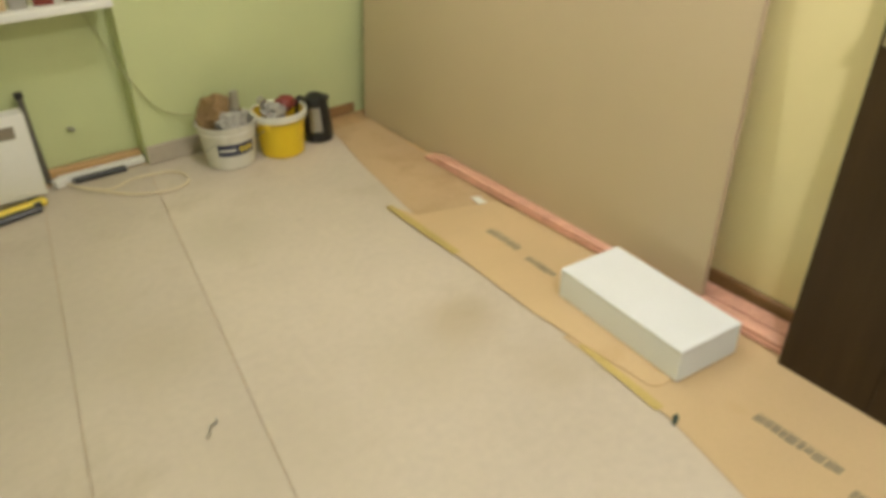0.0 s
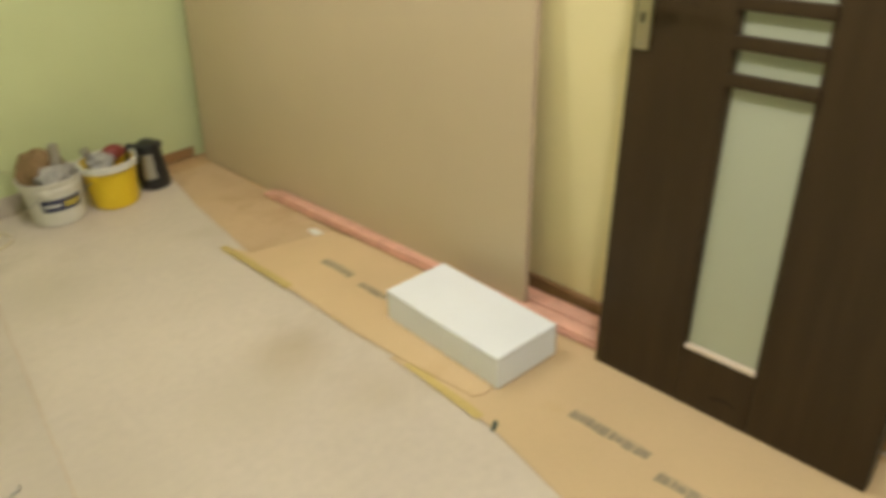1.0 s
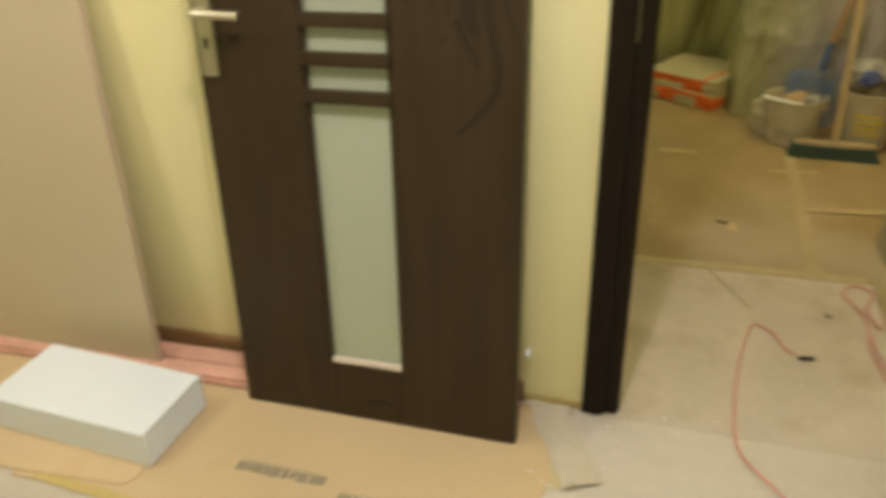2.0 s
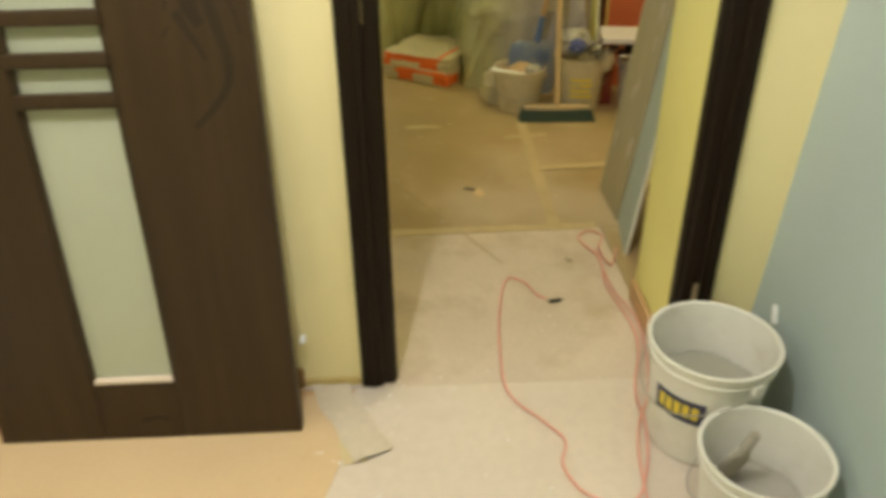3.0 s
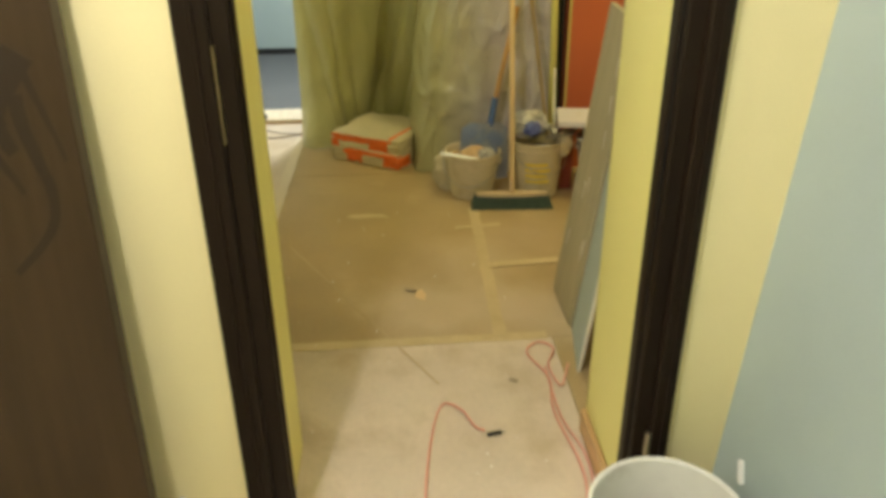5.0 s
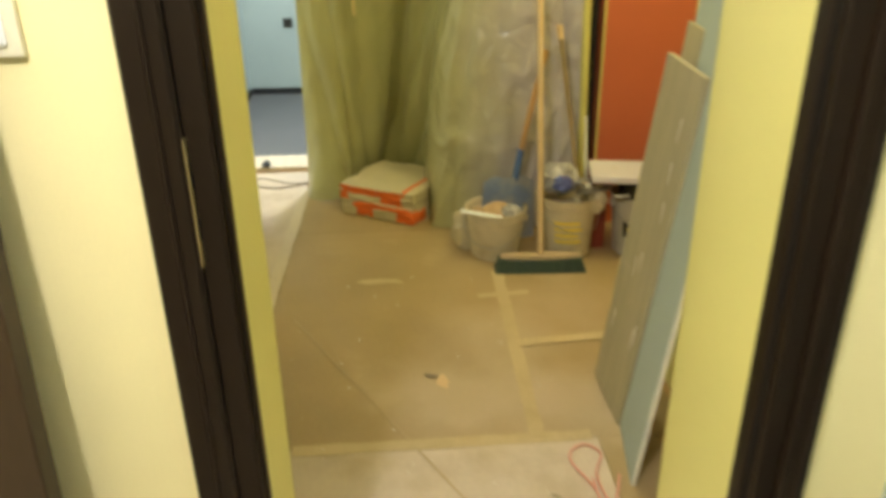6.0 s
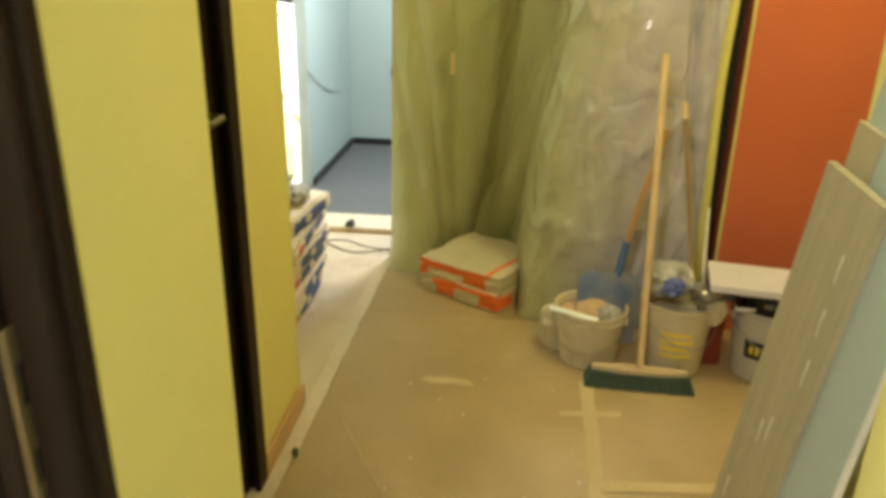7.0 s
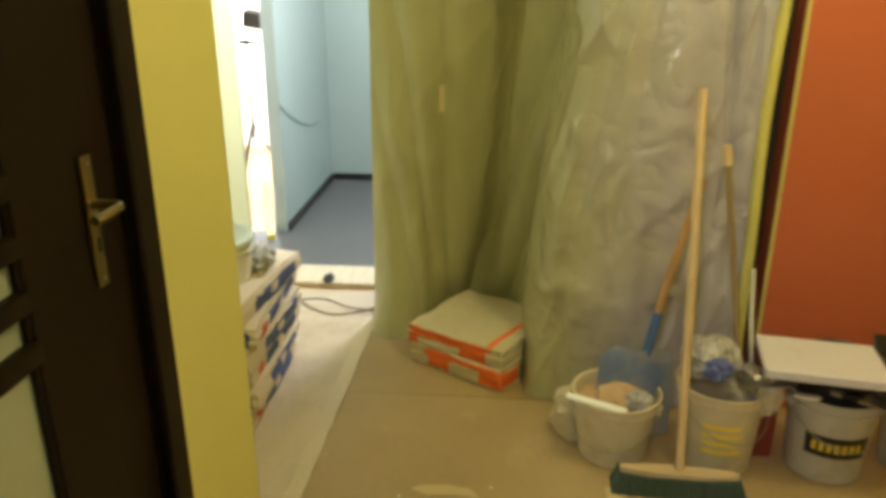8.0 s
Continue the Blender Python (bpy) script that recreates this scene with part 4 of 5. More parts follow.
for i in range(110):
    u = rng.random()
    x, y = (rng.uniform(-0.30, 0.12), rng.uniform(-0.12, 0.13)) if u < 0.45 else (rng.uniform(-0.5, 1.9), rng.uniform(-0.80, 0.15))
    q = rng.uniform(0.0012, 0.0042)
    join(b, moved(crumple_small(q, i), pose(x, y, 0.002)))
single("plaster_crumbs", b, WHITE, "white plaster crumbs scattered on the dusty floor", "crumbs", kind="stuff")
film = thing("film_scrap", "crumpled clear plastic film edge at the foot of the wall", "plastic film", pose(-0.13, 0.035, 0.002, 0, 0, 25))
b = bmesh.new()
rows = []
for i in range(16):
    row = []
    for j in range(6):
        x, y = -0.17 + 0.34 * i / 15, -0.05 + 0.10 * j / 5
        row.append(b.verts.new((x, y + 0.02 * noise.noise(Vector((x * 9, 0, 3))), 0.004 + 0.014 * abs(noise.noise(Vector((x * 16, y * 22, 1)))))))
    rows.append(row)
for p, q in zip(rows, rows[1:]):
    for j in range(5):
        b.faces.new((p[j], p[j + 1], q[j + 1], q[j]))
part("sheet", b, shade("dusty_clear_film", (0.60, 0.52, 0.40), 0.2, spread=0.15, bump=0.3), film, soft=True)

# ---- hall things ----
# boards leaning on the side wall
blue = thing("plasterboard", "blue-grey plasterboard sheet leaning on the hall wall", "plasterboard", pose(0.634, -0.895, 0.0, 6.5, 0, -9))
part("panel", box(0.0, 0.50, -0.0125, 0, 0.0, 1.45, 0.001), BLUE, blue)
part("cut_edge", box(-0.002, -0.0003, -0.0120, -0.0005, 0.0, 1.45), CORE, blue, "white gypsum edge")
pk2 = single("narrow_board", box(0.0, 0.16, -0.012, 0, 0.0, 1.125, 0.002), PLANKM, "narrow pale board leaning behind the plank", "board", pose(0.99, -0.958, 0.0, 6.0, 0, -6))
pk = thing("plank", "pale whitewashed plank with drips leaning on the hall wall", "plank", pose(0.885, -0.932, 0.0, 5.6, -3.8, 2))
part("panel", box(0.0, 0.25, -0.012, 0.006, 0.0, 1.040, 0.002), PLANKM, pk)
rng = random.Random(8)
for i in range(9):
    u, z = rng.uniform(0.03, 0.2), rng.uniform(0.1, 0.95)
    part("drip", moved(tube([(u, 0.0062, z), (u + 0.002, 0.0062, z - 0.03), (u, 0.0062, z - 0.06)], 0.0035, 6, 3, 0.5), Matrix.Translation((0, 0.0062 * 0.9, 0)) @ Matrix.Diagonal((1, 0.1, 1, 1))), WHITE, pk, "dried white paint drip")


# plastic dust sheets: a flat one behind and a fuller one pulled over its edge
def curtain(plan_top, plan_low, seed, folds, wrinkle, swell):
    """Hanging film. folds: (place at the top, place at the floor, width, depth at the top, depth at the floor), each a soft slope
    that ends in a sharp edge; swell: (place, width, height, size) of a heap at the floor."""
    tops, lows = curve_points(plan_top, 22), curve_points(plan_low, 22)
    n, rows = len(tops), 130
    b = bmesh.new()
    grid = []
    for j in range(rows + 1):
        z = TOP * (1 - j / rows)
        k = min(1, max(0, 1 - z / 1.7))
        k = k * k * (3 - 2 * k)
        row = []
        for i in range(n):
            u = i / (n - 1)
            p = tops[i].lerp(lows[i], k)
            lo, hi = max(i - 1, 0), min(i + 1, n - 1)
            d = (tops[hi].lerp(lows[hi], k) - tops[lo].lerp(lows[lo], k)).normalized()
            out = Vector((-d.y, d.x, 0)) if (-d.y) < 0 else Vector((d.y, -d.x, 0))
            low = max(0, 1 - z / 1.3)
            push = 0.0
            for c0, c1, w, d0, d1 in folds:
                s = min(1.0, z / 1.5)
                c = c1 + (c0 - c1) * s + 0.012 * noise.noise(Vector((z * 2.1, c0 * 9, seed)))
                e = (u - c) / w
                g = (1 + e) ** 2 if -1 < e <= 0 else (max(0.0, 1 - e * w / 0.075) ** 1.5 if e > 0 else 0.0)
                push -= (d1 + (d0 - d1) * s) * g
            slack = 0.035 * noise.noise(Vector((u * 2.2 + z * 0.8, z * 1.1 - u, seed))) * (0.5 + low)
            ridge = 1 - abs(noise.noise(Vector((u * 5 + z * 1.2, z * 2.4 - u * 3, seed + 7)))) * 2.4
            crease = 1 - abs(noise.noise(Vector((u * 4.5 - z * 2.2, z * 1.6 + u * 2.0, seed + 11)))) * 3.4
            fine = wrinkle * (0.9 * max(ridge, 0) ** 3 + 1.1 * max(crease, 0) ** 3 + 0.3 * noise.noise(Vector((u * 9, z * 4, seed + 5))))
            heap = 0.0
            for c, w, h, size in swell:
                heap += size * math.exp(-((u - c) / w) ** 2) * max(0.0, 1 - z / h) ** 1.5
            edge = min(1, 9 * u + 0.05, 9 * (1 - u) + 0.05)
            q = p + out * (edge * (push + slack + fine) + heap)
            row.append(b.verts.new((q.x, q.y, max(z, 0.004 + 0.012 * abs(noise.noise(Vector((u * 30, 0, 1))))))))
        grid.append(row)
    for a, c in zip(grid, grid[1:]):
        for i in range(n - 1):
            b.faces.new((a[i], a[i + 1], c[i + 1], c[i]))
    return b


cur = thing("plastic_curtain", "dusty olive translucent plastic dust sheet hanging to the floor", "dust sheet")
part("film", curtain([(2.97, 0.16, 0), (2.91, 0.06, 0), (2.87, -0.06, 0), (2.90, -0.20, 0), (2.965, -0.34, 0), (2.955, -0.42, 0), (2.86, -0.52, 0), (2.74, -0.66, 0), (2.60, -0.80, 0)],
                     [(3.01, 0.175, 0), (2.93, 0.08, 0), (2.89, -0.03, 0), (2.93, -0.13, 0), (2.985, -0.25, 0), (2.98, -0.32, 0), (2.88, -0.44, 0), (2.74, -0.56, 0), (2.60, -0.70, 0)], 0.0,
                     ((0.58, 0.56, 0.26, 0.085, 0.045), (0.30, 0.42, 0.18, 0.032, 0.055), (0.07, 0.36, 0.12, 0.014, 0.060), (-0.10, 0.27, 0.10, 0.008, 0.045), (0.86, 0.46, 0.16, 0.0, 0.08), (0.99, 0.62, 0.14, 0.0, 0.07)),
                     0.006, ((0.13, 0.09, 0.26, 0.10), (0.25, 0.05, 0.16, 0.04))), FILM, cur, soft=True)
part("tape_piece", box(2.845, 2.849, -0.128, -0.112, 0.92, 1.015), TAPE, cur, "short strip of tape")
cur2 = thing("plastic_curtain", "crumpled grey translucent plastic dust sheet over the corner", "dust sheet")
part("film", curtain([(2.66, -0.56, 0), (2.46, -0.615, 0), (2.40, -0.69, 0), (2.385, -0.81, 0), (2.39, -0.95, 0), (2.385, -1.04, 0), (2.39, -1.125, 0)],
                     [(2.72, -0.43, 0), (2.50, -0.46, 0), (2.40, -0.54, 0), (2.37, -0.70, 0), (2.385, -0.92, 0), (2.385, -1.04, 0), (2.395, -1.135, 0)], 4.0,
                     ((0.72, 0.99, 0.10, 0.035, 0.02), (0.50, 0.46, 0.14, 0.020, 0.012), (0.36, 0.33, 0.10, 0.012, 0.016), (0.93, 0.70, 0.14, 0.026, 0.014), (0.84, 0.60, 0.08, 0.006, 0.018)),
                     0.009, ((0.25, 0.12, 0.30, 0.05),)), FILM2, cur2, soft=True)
# Yellow-green shared by the wall tape and the light painted on the film's edge.
EDGE_YELLOW = shade("edge_yellow", (0.56, 0.52, 0.17), 0.4, spread=0.15, fine=40)
# Plain film edge; the yellow light on it is put into this strip's colour.
part("edge_tape", tube([(2.385, -1.140, TOP), (2.387, -1.130, 1.9), (2.384, -1.132, 1.4), (2.386, -1.122, 1.0), (2.38, -1.130, 0.6), (2.39, -1.140, 0.2), (2.39, -1.14, 0.0)], 0.018, 8, 10), EDGE_YELLOW, cur2, "film edge with its yellow light painted on", soft=True)
single("wall_tape", box(2.424, 2.4295, -1.218, -1.207, 0.0, TOP), EDGE_YELLOW, "thin yellow tape along the orange wall's edge", "tape")
# Added strip: the gap's shade is put into its near-black colour.
single("dark_gap", box(2.50, 2.54, -1.20, -1.10, 0.0, TOP), UNLIT, "near-black strip painting the shade between the sheet and the orange wall", "gap", kind="structure")


# sacks
def sack(label, m, size, paper, prints, seed, group, puff=0.16, pinch=0.24):
    """A filled paper sack; prints: (material, x range, y range, z range) in half sizes, on the faces that lie in them."""
    k = thing("sack", label, "sack", m, group)
    b = pillow(*size, seed=seed, puff=puff, cuts=17, pinch=pinch)
    body = part("body", b, paper, k, soft=True)
    for mt, *_ in prints:
        if mt.name not in body.data.materials:
            body.data.materials.append(mt)
    for f in body.data.polygons:
        c = f.center
        x, y, z = c.x * 2 / size[0], c.y * 2 / size[1], c.z * 2 / size[2] - 1
        for mt, xs, ys, zs in prints:
            if xs[0] <= x <= xs[1] and ys[0] <= y <= ys[1] and zs[0] <= z <= zs[1]:
                f.material_index = body.data.materials.find(mt.name)
    part("seam", moved(tube([(-size[0] * 0.40, 0, 0), (0, 0, 0.0015), (size[0] * 0.40, 0, 0)], 0.0028, 6, 4), Matrix.Translation((0, size[1] * 0.36, size[2] * 0.985)) @ Matrix.Diagonal((1, 1, 0.5, 1))), paper, k)
    return k


lx, ly, lz = 0.40, 0.41, 0.086
for i in range(2):
    m = pose(2.705 + 0.014 * i, -0.300 + 0.006 * i, 0.001 + 0.070 * i, 0, 0, -33 + 2 * i)
    if i:
        prints = [(OPRINT, (-2, -0.84), (-0.72, 0.98), (-0.95, 0.85)), (PAPER, (-2, -0.84), (-0.15, 0.80), (-0.80, 0.05)), (OPRINT, (0.3, 0.9), (-2, -0.88), (-0.9, 0.3)),
                  (OPRINT, (-0.98, 0.9), (-0.76, -0.64), (0.7, 2))]
    else:
        prints = [(OPRINT, (-2, -0.84), (-0.98, 0.62), (-0.75, 0.85)), (PAPER, (-2, -0.84), (-0.60, 0.05), (-0.85, 0.35)), (OPRINT, (-0.98, -0.4), (-2, -0.88), (-0.8, 0.5))]
    sack("grey paper mortar sack with orange print lying on the floor", m, (lx, ly, lz), PAPER, prints, i, "mortar sacks", 0.05, 0.10)
rng = random.Random(21)
for i in range(6):
    m = pose(2.375 + rng.uniform(-0.03, 0.04), 0.630 + rng.uniform(-0.02, 0.015), 0.001 + 0.073 * i, 0, 0, rng.uniform(-5, 5))
    prints = [(BPRINT, (-0.45, 0.80), (-2, -0.88), (-0.75, 0.45)), (BPRINT, (-2, -0.93), (-0.95, -0.55), (-0.6, 0.5)), (SACK, (0.0, 0.25), (-2, -0.88), (-0.45, 0.2))]
    if i % 2 == 0:
        prints.append((RPRINT, (-0.85, -0.55), (-2, -0.88), (-0.7, 0.3)))
    sack("pale paper cement sack with blue print in a stack", m, (0.56, 0.41, 0.086), SACK, prints, 30 + i, "stacked cement sacks")
tub = bucket("bucket", "pale bucket with a greenish lid on the sack stack", pose(2.33, 0.60, 0.448, 0, 0, 0), 0.145, 0.14, PLAST, 0.9, None, 0.5, False, "hall buckets")
part("lid", lathe([(0, 0.142), (0.12, 0.142), (0.126, 0.146), (0.146, 0.146), (0.150, 0.140), (0.150, 0.128), (0.147, 0.128), (0.147, 0.1415), (0, 0.1415)], 40), shade("lid_green", (0.45, 0.52, 0.46), 0.5), tub, "greenish round lid", soft=True)
single("plastic_wrap", moved(crumple(0.07, 31, (1.3, 0.8, 0.6), 0.35), pose(2.45, 0.475, 0.485)), WRAP, "clear blue-white plastic wrap on the sacks", "wrap", soft=True)
single("hall_cable", tube([(3.29, 0.60, 0.006), (3.12, 0.52, 0.006), (3.02, 0.38, 0.006), (3.05, 0.27, 0.006), (3.10, 0.20, 0.006)], 0.004, 8, 8), shade("grey_cable", (0.30, 0.24, 0.18), 0.5), "thin grey cable on the hall floor", "cable", soft=True)
single("debris", moved(crumple(0.045, 41, (1, 0.5, 0.35), 0.5), pose(3.36, 0.46, 0.033)), BLACK, "dark connector lying on the threshold board", "connector", soft=True)

# buckets with tools
ba = bucket("bucket", "dirty cream bucket with powder and a float", pose(2.115, -0.715, 0.0, 0, 0, 70), 0.130, 0.220, DIRTY, 0.78, POWDER, 0.86)
single("plastic_bag", moved(crumple(0.10, 50, (0.6, 0.7, 1.0), 0.3), pose(2.19, -0.60, 0.085)), shade("old_plastic", (0.52, 0.46, 0.30), 0.4, spread=0.15), "dusty plastic bag sagging beside the bucket", "plastic bag", soft=True)
fl = thing("plaster_float", "narrow white plaster float lying across the bucket rim", "float", pose(2.035, -0.640, 0.212, 8, 0, -12))
part("plate", box(-0.014, 0.014, -0.095, 0.085, 0.0, 0.010, 0.003), FOAM, fl)
part("edge", box(-0.0145, 0.0145, -0.097, -0.0955, 0.001, 0.009), STEEL, fl)
single("rag", moved(crumple(0.04, 52, (1, 1, 0.7), 0.3), pose(2.06, -0.775, 0.215)), WRAP, "dusty white rag in the bucket", "rag", soft=True)
single("powder_mound", moved(crumple(0.08, 54, (1, 1, 0.55), 0.2), pose(2.13, -0.73, 0.190)), POWDER, "heap of brown powder in the bucket", "powder", soft=True)
sh = thing("shovel", "blue steel shovel with a wooden shaft leaning on the sheet", "shovel", pose(2.13, -0.765, 0.070, 0, 0, 0))
b = bmesh.new()
for_grid = []
for j in range(11):
    v = j / 10
    row = []
    for i in range(9):
        u = i / 8 * 2 - 1
        w = 0.120 * (1 - 0.12 * v) * (1 if v < 0.9 else 1 - (v - 0.9) * 4)
        row.append(b.verts.new((0.045 * v + 0.03 * u * u - 0.03, u * w - 0.01 * v, 0.265 * v)))
    for_grid.append(row)
for a, c in zip(for_grid, for_grid[1:]):
    for i in range(8):
        b.faces.new((a[i], a[i + 1], c[i + 1], c[i]))
bmesh.ops.solidify(b, geom=list(b.faces), thickness=0.003)
part("blade", b, SHOVEL, sh, "dusty blue blade", soft=True)
SHAFTBLUE = shade("blue_socket_paint", (0.06, 0.12, 0.30), 0.45, spread=0.2)
part("socket", tube([(0.015, -0.01, 0.13), (0.03, -0.035, 0.24), (0.045, -0.06, 0.38)], 0.018, 12, 4, 0.8), SHAFTBLUE, sh, "blue socket", soft=True)
part("shaft", tube([(0.045, -0.06, 0.37), (0.075, -0.10, 0.54), (0.10, -0.16, 0.78)], 0.011, 10, 4), shade("worn_shaft", (0.42, 0.23, 0.08), 0.5, spread=0.25, grain=(20, 20, 1.5)), sh, "wooden shaft", soft=True)
br = thing("broom", "wide broom with green bristles and a wooden stick", "broom", pose(1.935, -0.880, 0.0, 0, 0, -2.5))
rim = [(0.008 + 0.014 * max(0.0, 1 - abs(u) ** 3), 0.165 * u) for u in [i / 12 - 1 for i in range(25)]]
part("block", strip(rim + [(-x, y) for x, y in reversed(rim)], 0.020, 0.050), shade("bare_block_wood", (0.58, 0.44, 0.28), 0.6, spread=0.15, grain=(20, 2, 20), stain=(0.42, 0.32, 0.2), stain_scale=9), br, "pale wooden head")
b = bmesh.new()
rng = random.Random(5)
for i in range(26):
    for j in range(5):
        y, xx = -0.168 + 0.336 * i / 25, -0.030 + 0.015 * j
        lean = 0.014 * (y / 0.168)
        t = tube([(xx * 0.9, y * 0.97, 0.056), (xx * 1.15 - 0.004 + rng.uniform(-0.003, 0.003), y + lean, 0.001)], 0.0072, 5, 1, 1.25)
        join(b, t)
part("bristles", b, BRISTLE, br, "stiff dark green bristles")
part("stick", tube([(0.0, 0.0, 0.070), (0.115, 0.004, 0.59), (0.235, 0.010, 1.112)], 0.0125, 12, 4), WOOD, br, "round wooden stick", soft=True)
bb = bucket("bucket", "dirty cream bucket with yellow print full of tools", pose(2.105, -1.020, 0.0, 0, 0, 110), 0.130, 0.275, DIRTY, 0.80, DRYMORTAR, 0.75)
for i in range(4):
    z = 0.085 + 0.028 * i
    curved_label(bb, "printed_line", radius_at(0.13, 0.8, 0.275, z), radius_at(0.13, 0.8, 0.275, z + 0.015), z, z + 0.015, 34, 92 - 6 * (i % 2), YPRINT, label="yellow printed line")
single("plastic_wrap", moved(crumple(0.075, 61, (1, 1.1, 0.9), 0.35), pose(2.13, -0.985, 0.335)), WRAP, "crumpled clear and blue plastic on the bucket", "wrap", soft=True)
single("blue_wrap", moved(crumple(0.035, 62, (1, 1.1, 1.1), 0.35), pose(2.055, -0.985, 0.335)), BLUEWRAP, "blue plastic scrap on the bucket", "wrap", soft=True)
single("rag", moved(crumple(0.05, 63, (0.8, 0.7, 1.2), 0.35), pose(2.04, -1.135, 0.265)), DIRTY, "dusty rag hanging over the rim", "rag", soft=True)
single("trowel", moved(crumple(0.03, 64, (1.6, 0.8, 0.4), 0.2), pose(2.03, -1.075, 0.345)), STEEL, "small steel trowel in the bucket", "trowel", soft=True)
single("stick", tube([(2.12, -1.07, 0.26), (2.15, -1.02, 0.60), (2.193, -0.967, 0.945)], 0.009, 8, 4), shade("dark_stick", (0.28, 0.20, 0.10), 0.5), "thin dark stick standing in the bucket", "stick", soft=True)
single("wooden_peg", tube([(2.186, -0.975, 0.90), (2.193, -0.967, 0.955)], 0.013, 10, 1), WOOD, "wooden end of the stick", "peg", soft=True)
single("metal_rod", tube([(2.10, -1.10, 0.26), (2.20, -1.11, 0.40), (2.30, -1.125, 0.55)], 0.008, 8, 4), STEEL, "bent metal rod in the bucket", "rod", soft=True)
bc = bucket("bucket", "white bucket with a black label holding tools", pose(2.10, -1.340, 0.0, 0, 0, 100), 0.132, 0.275, GREYPL, 0.80, DRYMORTAR, 0.8)
lab = curved_label(bc, "label", radius_at(0.132, 0.8, 0.275, 0.095), radius_at(0.132, 0.8, 0.275, 0.165), 0.095, 0.165, 28, 116, BLACK, label="black label with yellow shapes")
for i in range(7):
    curved_label(lab, "shape", radius_at(0.132, 0.8, 0.275, 0.115), radius_at(0.132, 0.8, 0.275, 0.145), 0.115, 0.145, 38 + 10 * i, 44 + 10 * i, YPRINT, 0.0024)
can = thing("canister", "dark red canister standing between the buckets", "canister", pose(2.17, -1.165, 0.0))
part("body", box(-0.05, 0.05, -0.035, 0.035, 0.0, 0.345, 0.012, segs=2), REDCAN, can, soft=True)
part("cap", moved(lathe([(0.018, 0), (0.018, 0.022), (0, 0.024)], 16), pose(0, 0, 0.345)), BLACK, can)
mix = thing("mixing_tub", "black rubber tub nested in the white bucket", "tub", pose(2.10, -1.340, 0.215))
part("body", lathe([(0, 0), (0.095, 0), (0.112, 0.145), (0.118, 0.150), (0.112, 0.154), (0.104, 0.148), (0.09, 0.01), (0, 0.008)], 36), BLACK, mix, soft=True)
slab = thing("foam_slab", "white foam slab lying on the buckets", "slab", pose(2.03, -1.2525, 0.371, 0, 0, -9.3))
part("panel", box(-0.112, 0.112, -0.158, 0.158, 0.0, 0.027, 0.004, segs=2), shade("dusty_foam", (0.63, 0.60, 0.67), 0.8, spread=0.08, fine=50, bump=0.5, stain=(0.50, 0.45, 0.38), stain_at=0.58, stain_scale=14), slab)
single("grinder", moved(crumple(0.05, 71, (1.5, 0.7, 0.6), 0.15), pose(2.00, -1.440, 0.335)), BLACK, "black power tool lying on the tub", "power tool", soft=True)
single("spatula", moved(box(-0.06, 0.075, -0.024, 0.024, 0, 0.007, 0.002), pose(2.15, -1.475, 0.335, 18, -62, 0)), BLACK, "black spatula sticking out of the bucket", "spatula")
single("tin_lid", moved(lathe([(0, 0), (0.035, 0), (0.036, 0.008), (0, 0.009)], 24), pose(1.985, -1.215, 0.292, 0, 20, 0)), WHITE, "small white lid on the bucket rim", "lid", soft=True)

bd = bucket("bucket", "white bucket with dark label and tools beside the orange wall", pose(2.13, -1.625, 0.0, 0, 0, 100), 0.130, 0.265, GREYPL, 0.80, DRYMORTAR, 0.8)
lab = curved_label(bd, "label", radius_at(0.130, 0.8, 0.265, 0.095), radius_at(0.130, 0.8, 0.265, 0.165), 0.095, 0.165, 60, 140, BLACK, label="black label with yellow shapes")
for i in range(5):
    curved_label(lab, "shape", radius_at(0.130, 0.8, 0.265, 0.115), radius_at(0.130, 0.8, 0.265, 0.145), 0.115, 0.145, 70 + 8 * i, 75 + 8 * i, YPRINT, 0.0024)
single("plastic_wrap", moved(crumple(0.065, 75, (1, 1.1, 0.8), 0.35), pose(2.12, -1.62, 0.262)), WRAP, "crumpled clear plastic in the bucket", "wrap", soft=True)
single("chisel", tube([(2.10, -1.56, 0.24), (1.99, -1.48, 0.31), (1.95, -1.45, 0.335)], 0.012, 8, 3), STEEL, "steel chisel leaning out of the bucket", "chisel", soft=True)

# odds and ends on the buckets
tw = thing("trowel", "steel plastering trowel with a wooden grip on the bucket", "trowel", pose(2.05, -1.09, 0.300, 0, 16, 64))
part("blade", box(-0.10, 0.04, -0.038, 0.038, 0, 0.003, 0.001), STEEL, tw)
part("neck", tube([(0.0, 0, 0.003), (0.02, 0, 0.035), (0.05, 0, 0.04)], 0.004, 6, 4), STEEL, tw)
part("grip", tube([(0.045, 0, 0.04), (0.09, 0, 0.042), (0.14, 0, 0.04)], 0.013, 10, 4, 0.8), WOOD, tw, "worn wooden grip", soft=True)
bs = thing("brush", "flat paint brush with dark bristles lying on the bucket", "brush", pose(2.005, -1.315, 0.292, 0, 10, 35))
part("grip", tube([(0.02, 0, 0.01), (0.07, 0, 0.012), (0.13, 0, 0.01)], 0.009, 8, 4, 0.7), WOOD, bs, soft=True)
part("ferrule", box(-0.012, 0.022, -0.022, 0.022, 0.003, 0.018, 0.002), STEEL, bs)
part("bristles", box(-0.060, -0.012, -0.021, 0.021, 0.004, 0.017, 0.004), BLACK, bs)
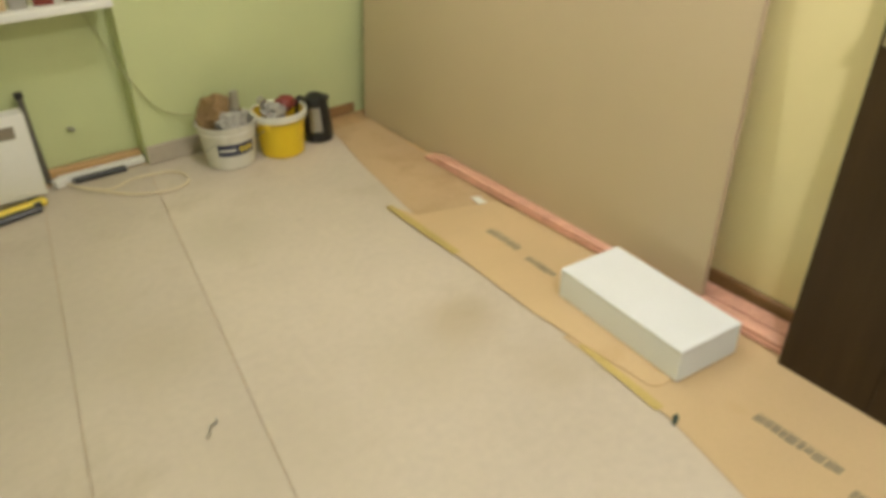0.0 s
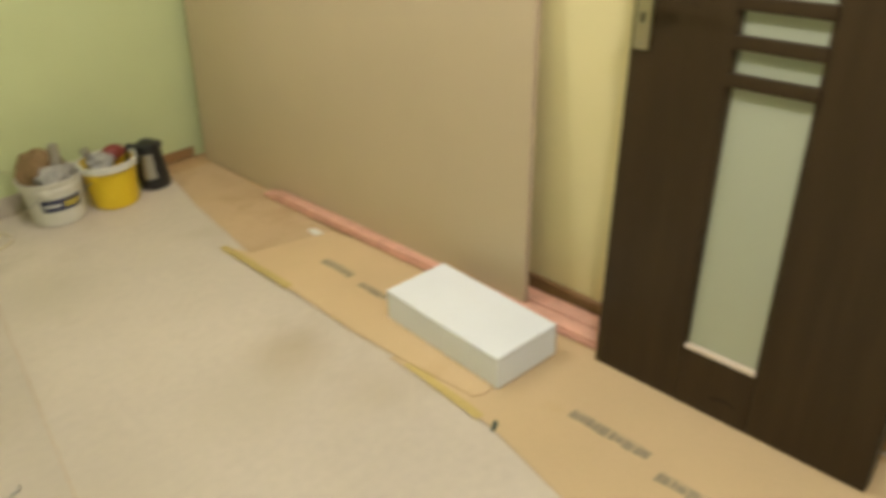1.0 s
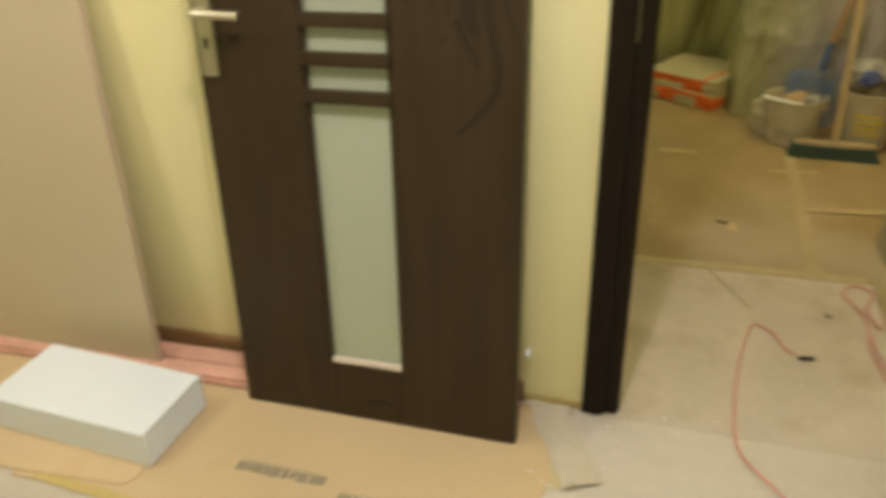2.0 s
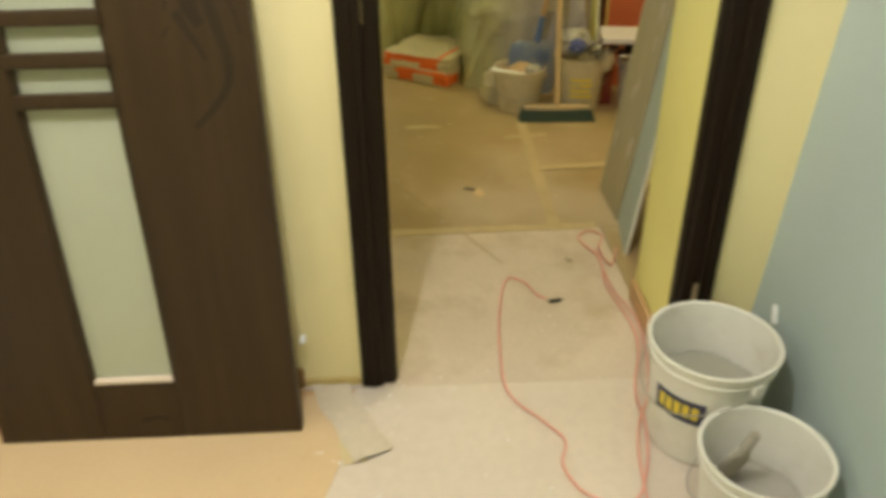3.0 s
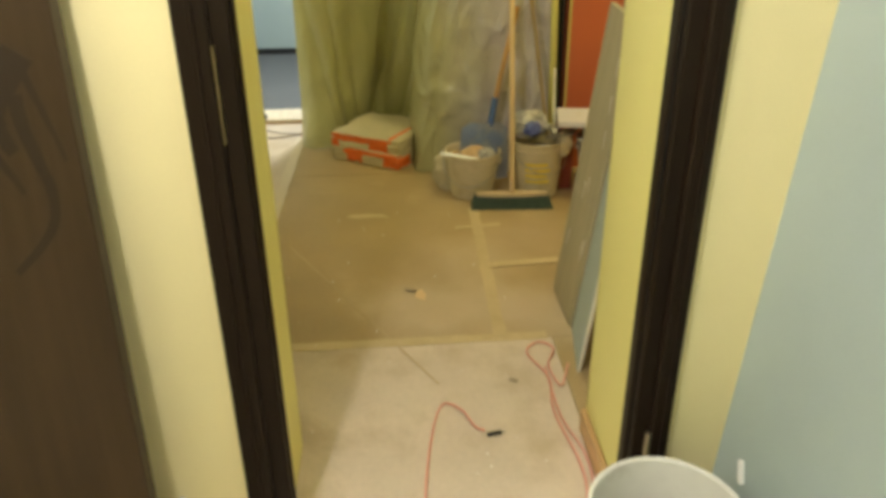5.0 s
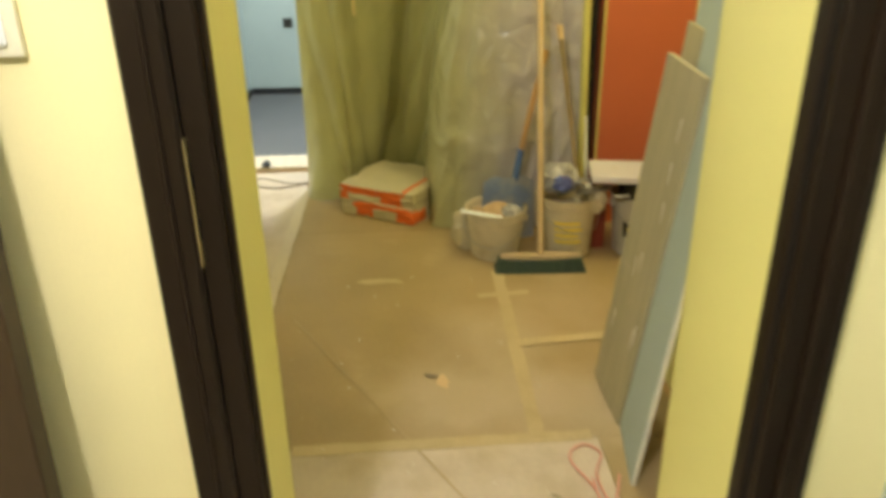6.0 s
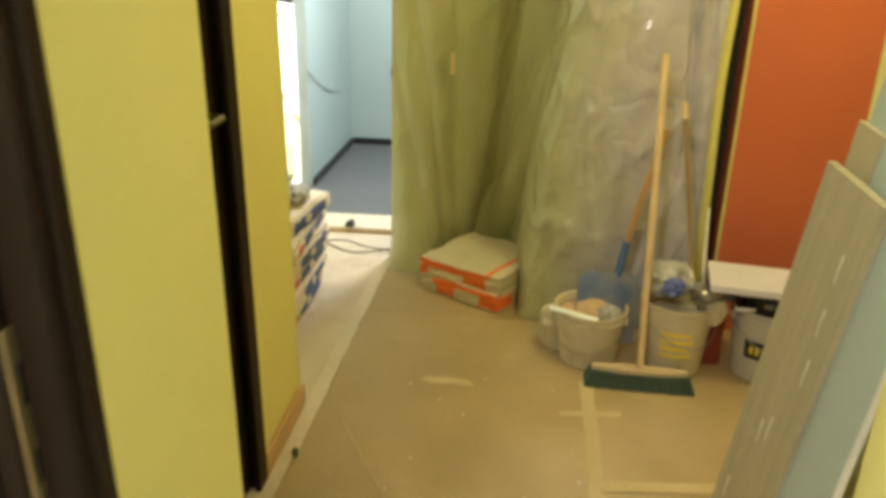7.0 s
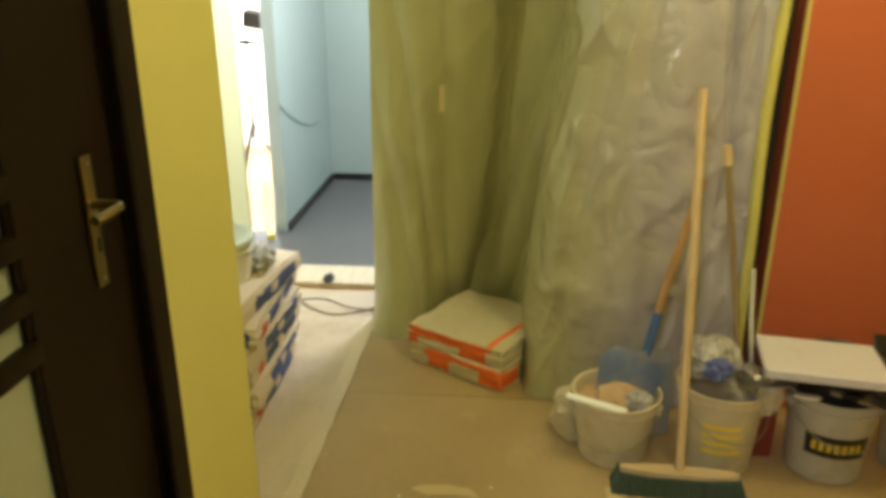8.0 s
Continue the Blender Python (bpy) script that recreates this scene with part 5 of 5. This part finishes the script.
single("rag", moved(crumple(0.055, 83, (0.9, 1.1, 0.8), 0.4), pose(2.19, -1.20, 0.330)), BROWNBAG, "dark crumpled rag between the buckets", "rag", soft=True)
single("scraper", moved(box(-0.07, 0.05, -0.03, 0.03, 0, 0.004, 0.001), pose(1.985, -1.40, 0.290, -14, -10, 70)), STEEL, "wide steel scraper lying on the bucket rim", "scraper")
single("cable", tube([(3.00, 0.10, 0.03), (3.08, 0.30, 0.012), (3.18, 0.46, 0.006), (3.10, 0.62, 0.006), (2.95, 0.70, 0.006)], 0.0035, 6, 6), shade("thin_grey_cable", (0.22, 0.18, 0.14), 0.5), "thin dark cable running from the dust sheet", "cable", soft=True)

# ---- work light in the far room ----
tri = thing("work_light_stand", "floodlight on a thin tripod in the far room", "work light", pose(5.19, 1.39, -0.006))
part("pole", tube([(0, 0, 0.30), (0, 0, 1.02)], 0.010, 10, 1), BLACK, tri)
for a in (50, 170, 290):
    part("leg", tube([(0, 0, 0.42), (0.20 * math.cos(radians(a)), 0.20 * math.sin(radians(a)), 0.01)], 0.007, 8, 1), BLACK, tri)
head = part("head", moved(box(-0.05, 0.05, -0.075, 0.075, -0.055, 0.055, 0.01), pose(0.02, -0.07, 1.10, 10, -12, 0)), BLACK, tri, "dark lamp housing")
part("glass", moved(box(0.051, 0.056, -0.068, 0.068, -0.048, 0.048), pose(0.02, -0.07, 1.10, 10, -12, 0)), FLOOD, head, "glowing front glass")
part("cross_arm", tube([(0, -0.09, 0.965), (0, 0.05, 0.955)], 0.016, 8, 1), BLACK, tri)
single("level_bar", moved(box(0, 1.15, -0.018, 0.018, 0, 0.035, 0.003), pose(3.94, 0.912, 0.005, 0, 0, 18.5)), YPRINT, "yellow level lying on the far floor", "level")
single("wire", tube([(4.09, 0.86, 0.72), (4.3, 0.855, 0.62), (4.6, 0.855, 0.52), (4.9, 0.855, 0.48)], 0.004, 6, 6), shade("wire_grey", (0.35, 0.38, 0.38), 0.5), "thin wire hanging on the blue wall", "wire", soft=True)
ou = thing("wall_socket", "dark open socket box in the blue wall", "socket", pose(5.259, 0.52, 0.55))
part("box", box(-0.012, 0, -0.035, 0.035, -0.035, 0.035, 0.004), BLACK, ou)

# ---- ceiling lamps out of view; the fourth is added for the grey room's fill ----
for x, y, drop in ((-0.95, 2.02, 0.31), (-0.95, 0.075, 0.20), (1.60, -1.09, 0.16), (3.75, -0.10, 0.84)):
    cl = thing("ceiling_lamp", "small bare bulb lamp added out of view on the ceiling", "lamp", pose(x, y, TOP - 0.002), "ceiling lamps")
    part("rose", lathe([(0, 0), (0.05, 0), (0.048, -0.02), (0.02, -0.03), (0, -0.03)], 24), WHITE, cl, soft=True)
    part("cord", tube([(0, 0, -0.03), (0, 0, -drop)], 0.003, 6, 1), WHITE, cl)
    part("holder", lathe([(0, -drop), (0.016, -drop), (0.018, -drop - 0.025), (0, -drop - 0.025)], 20), WHITE, cl)
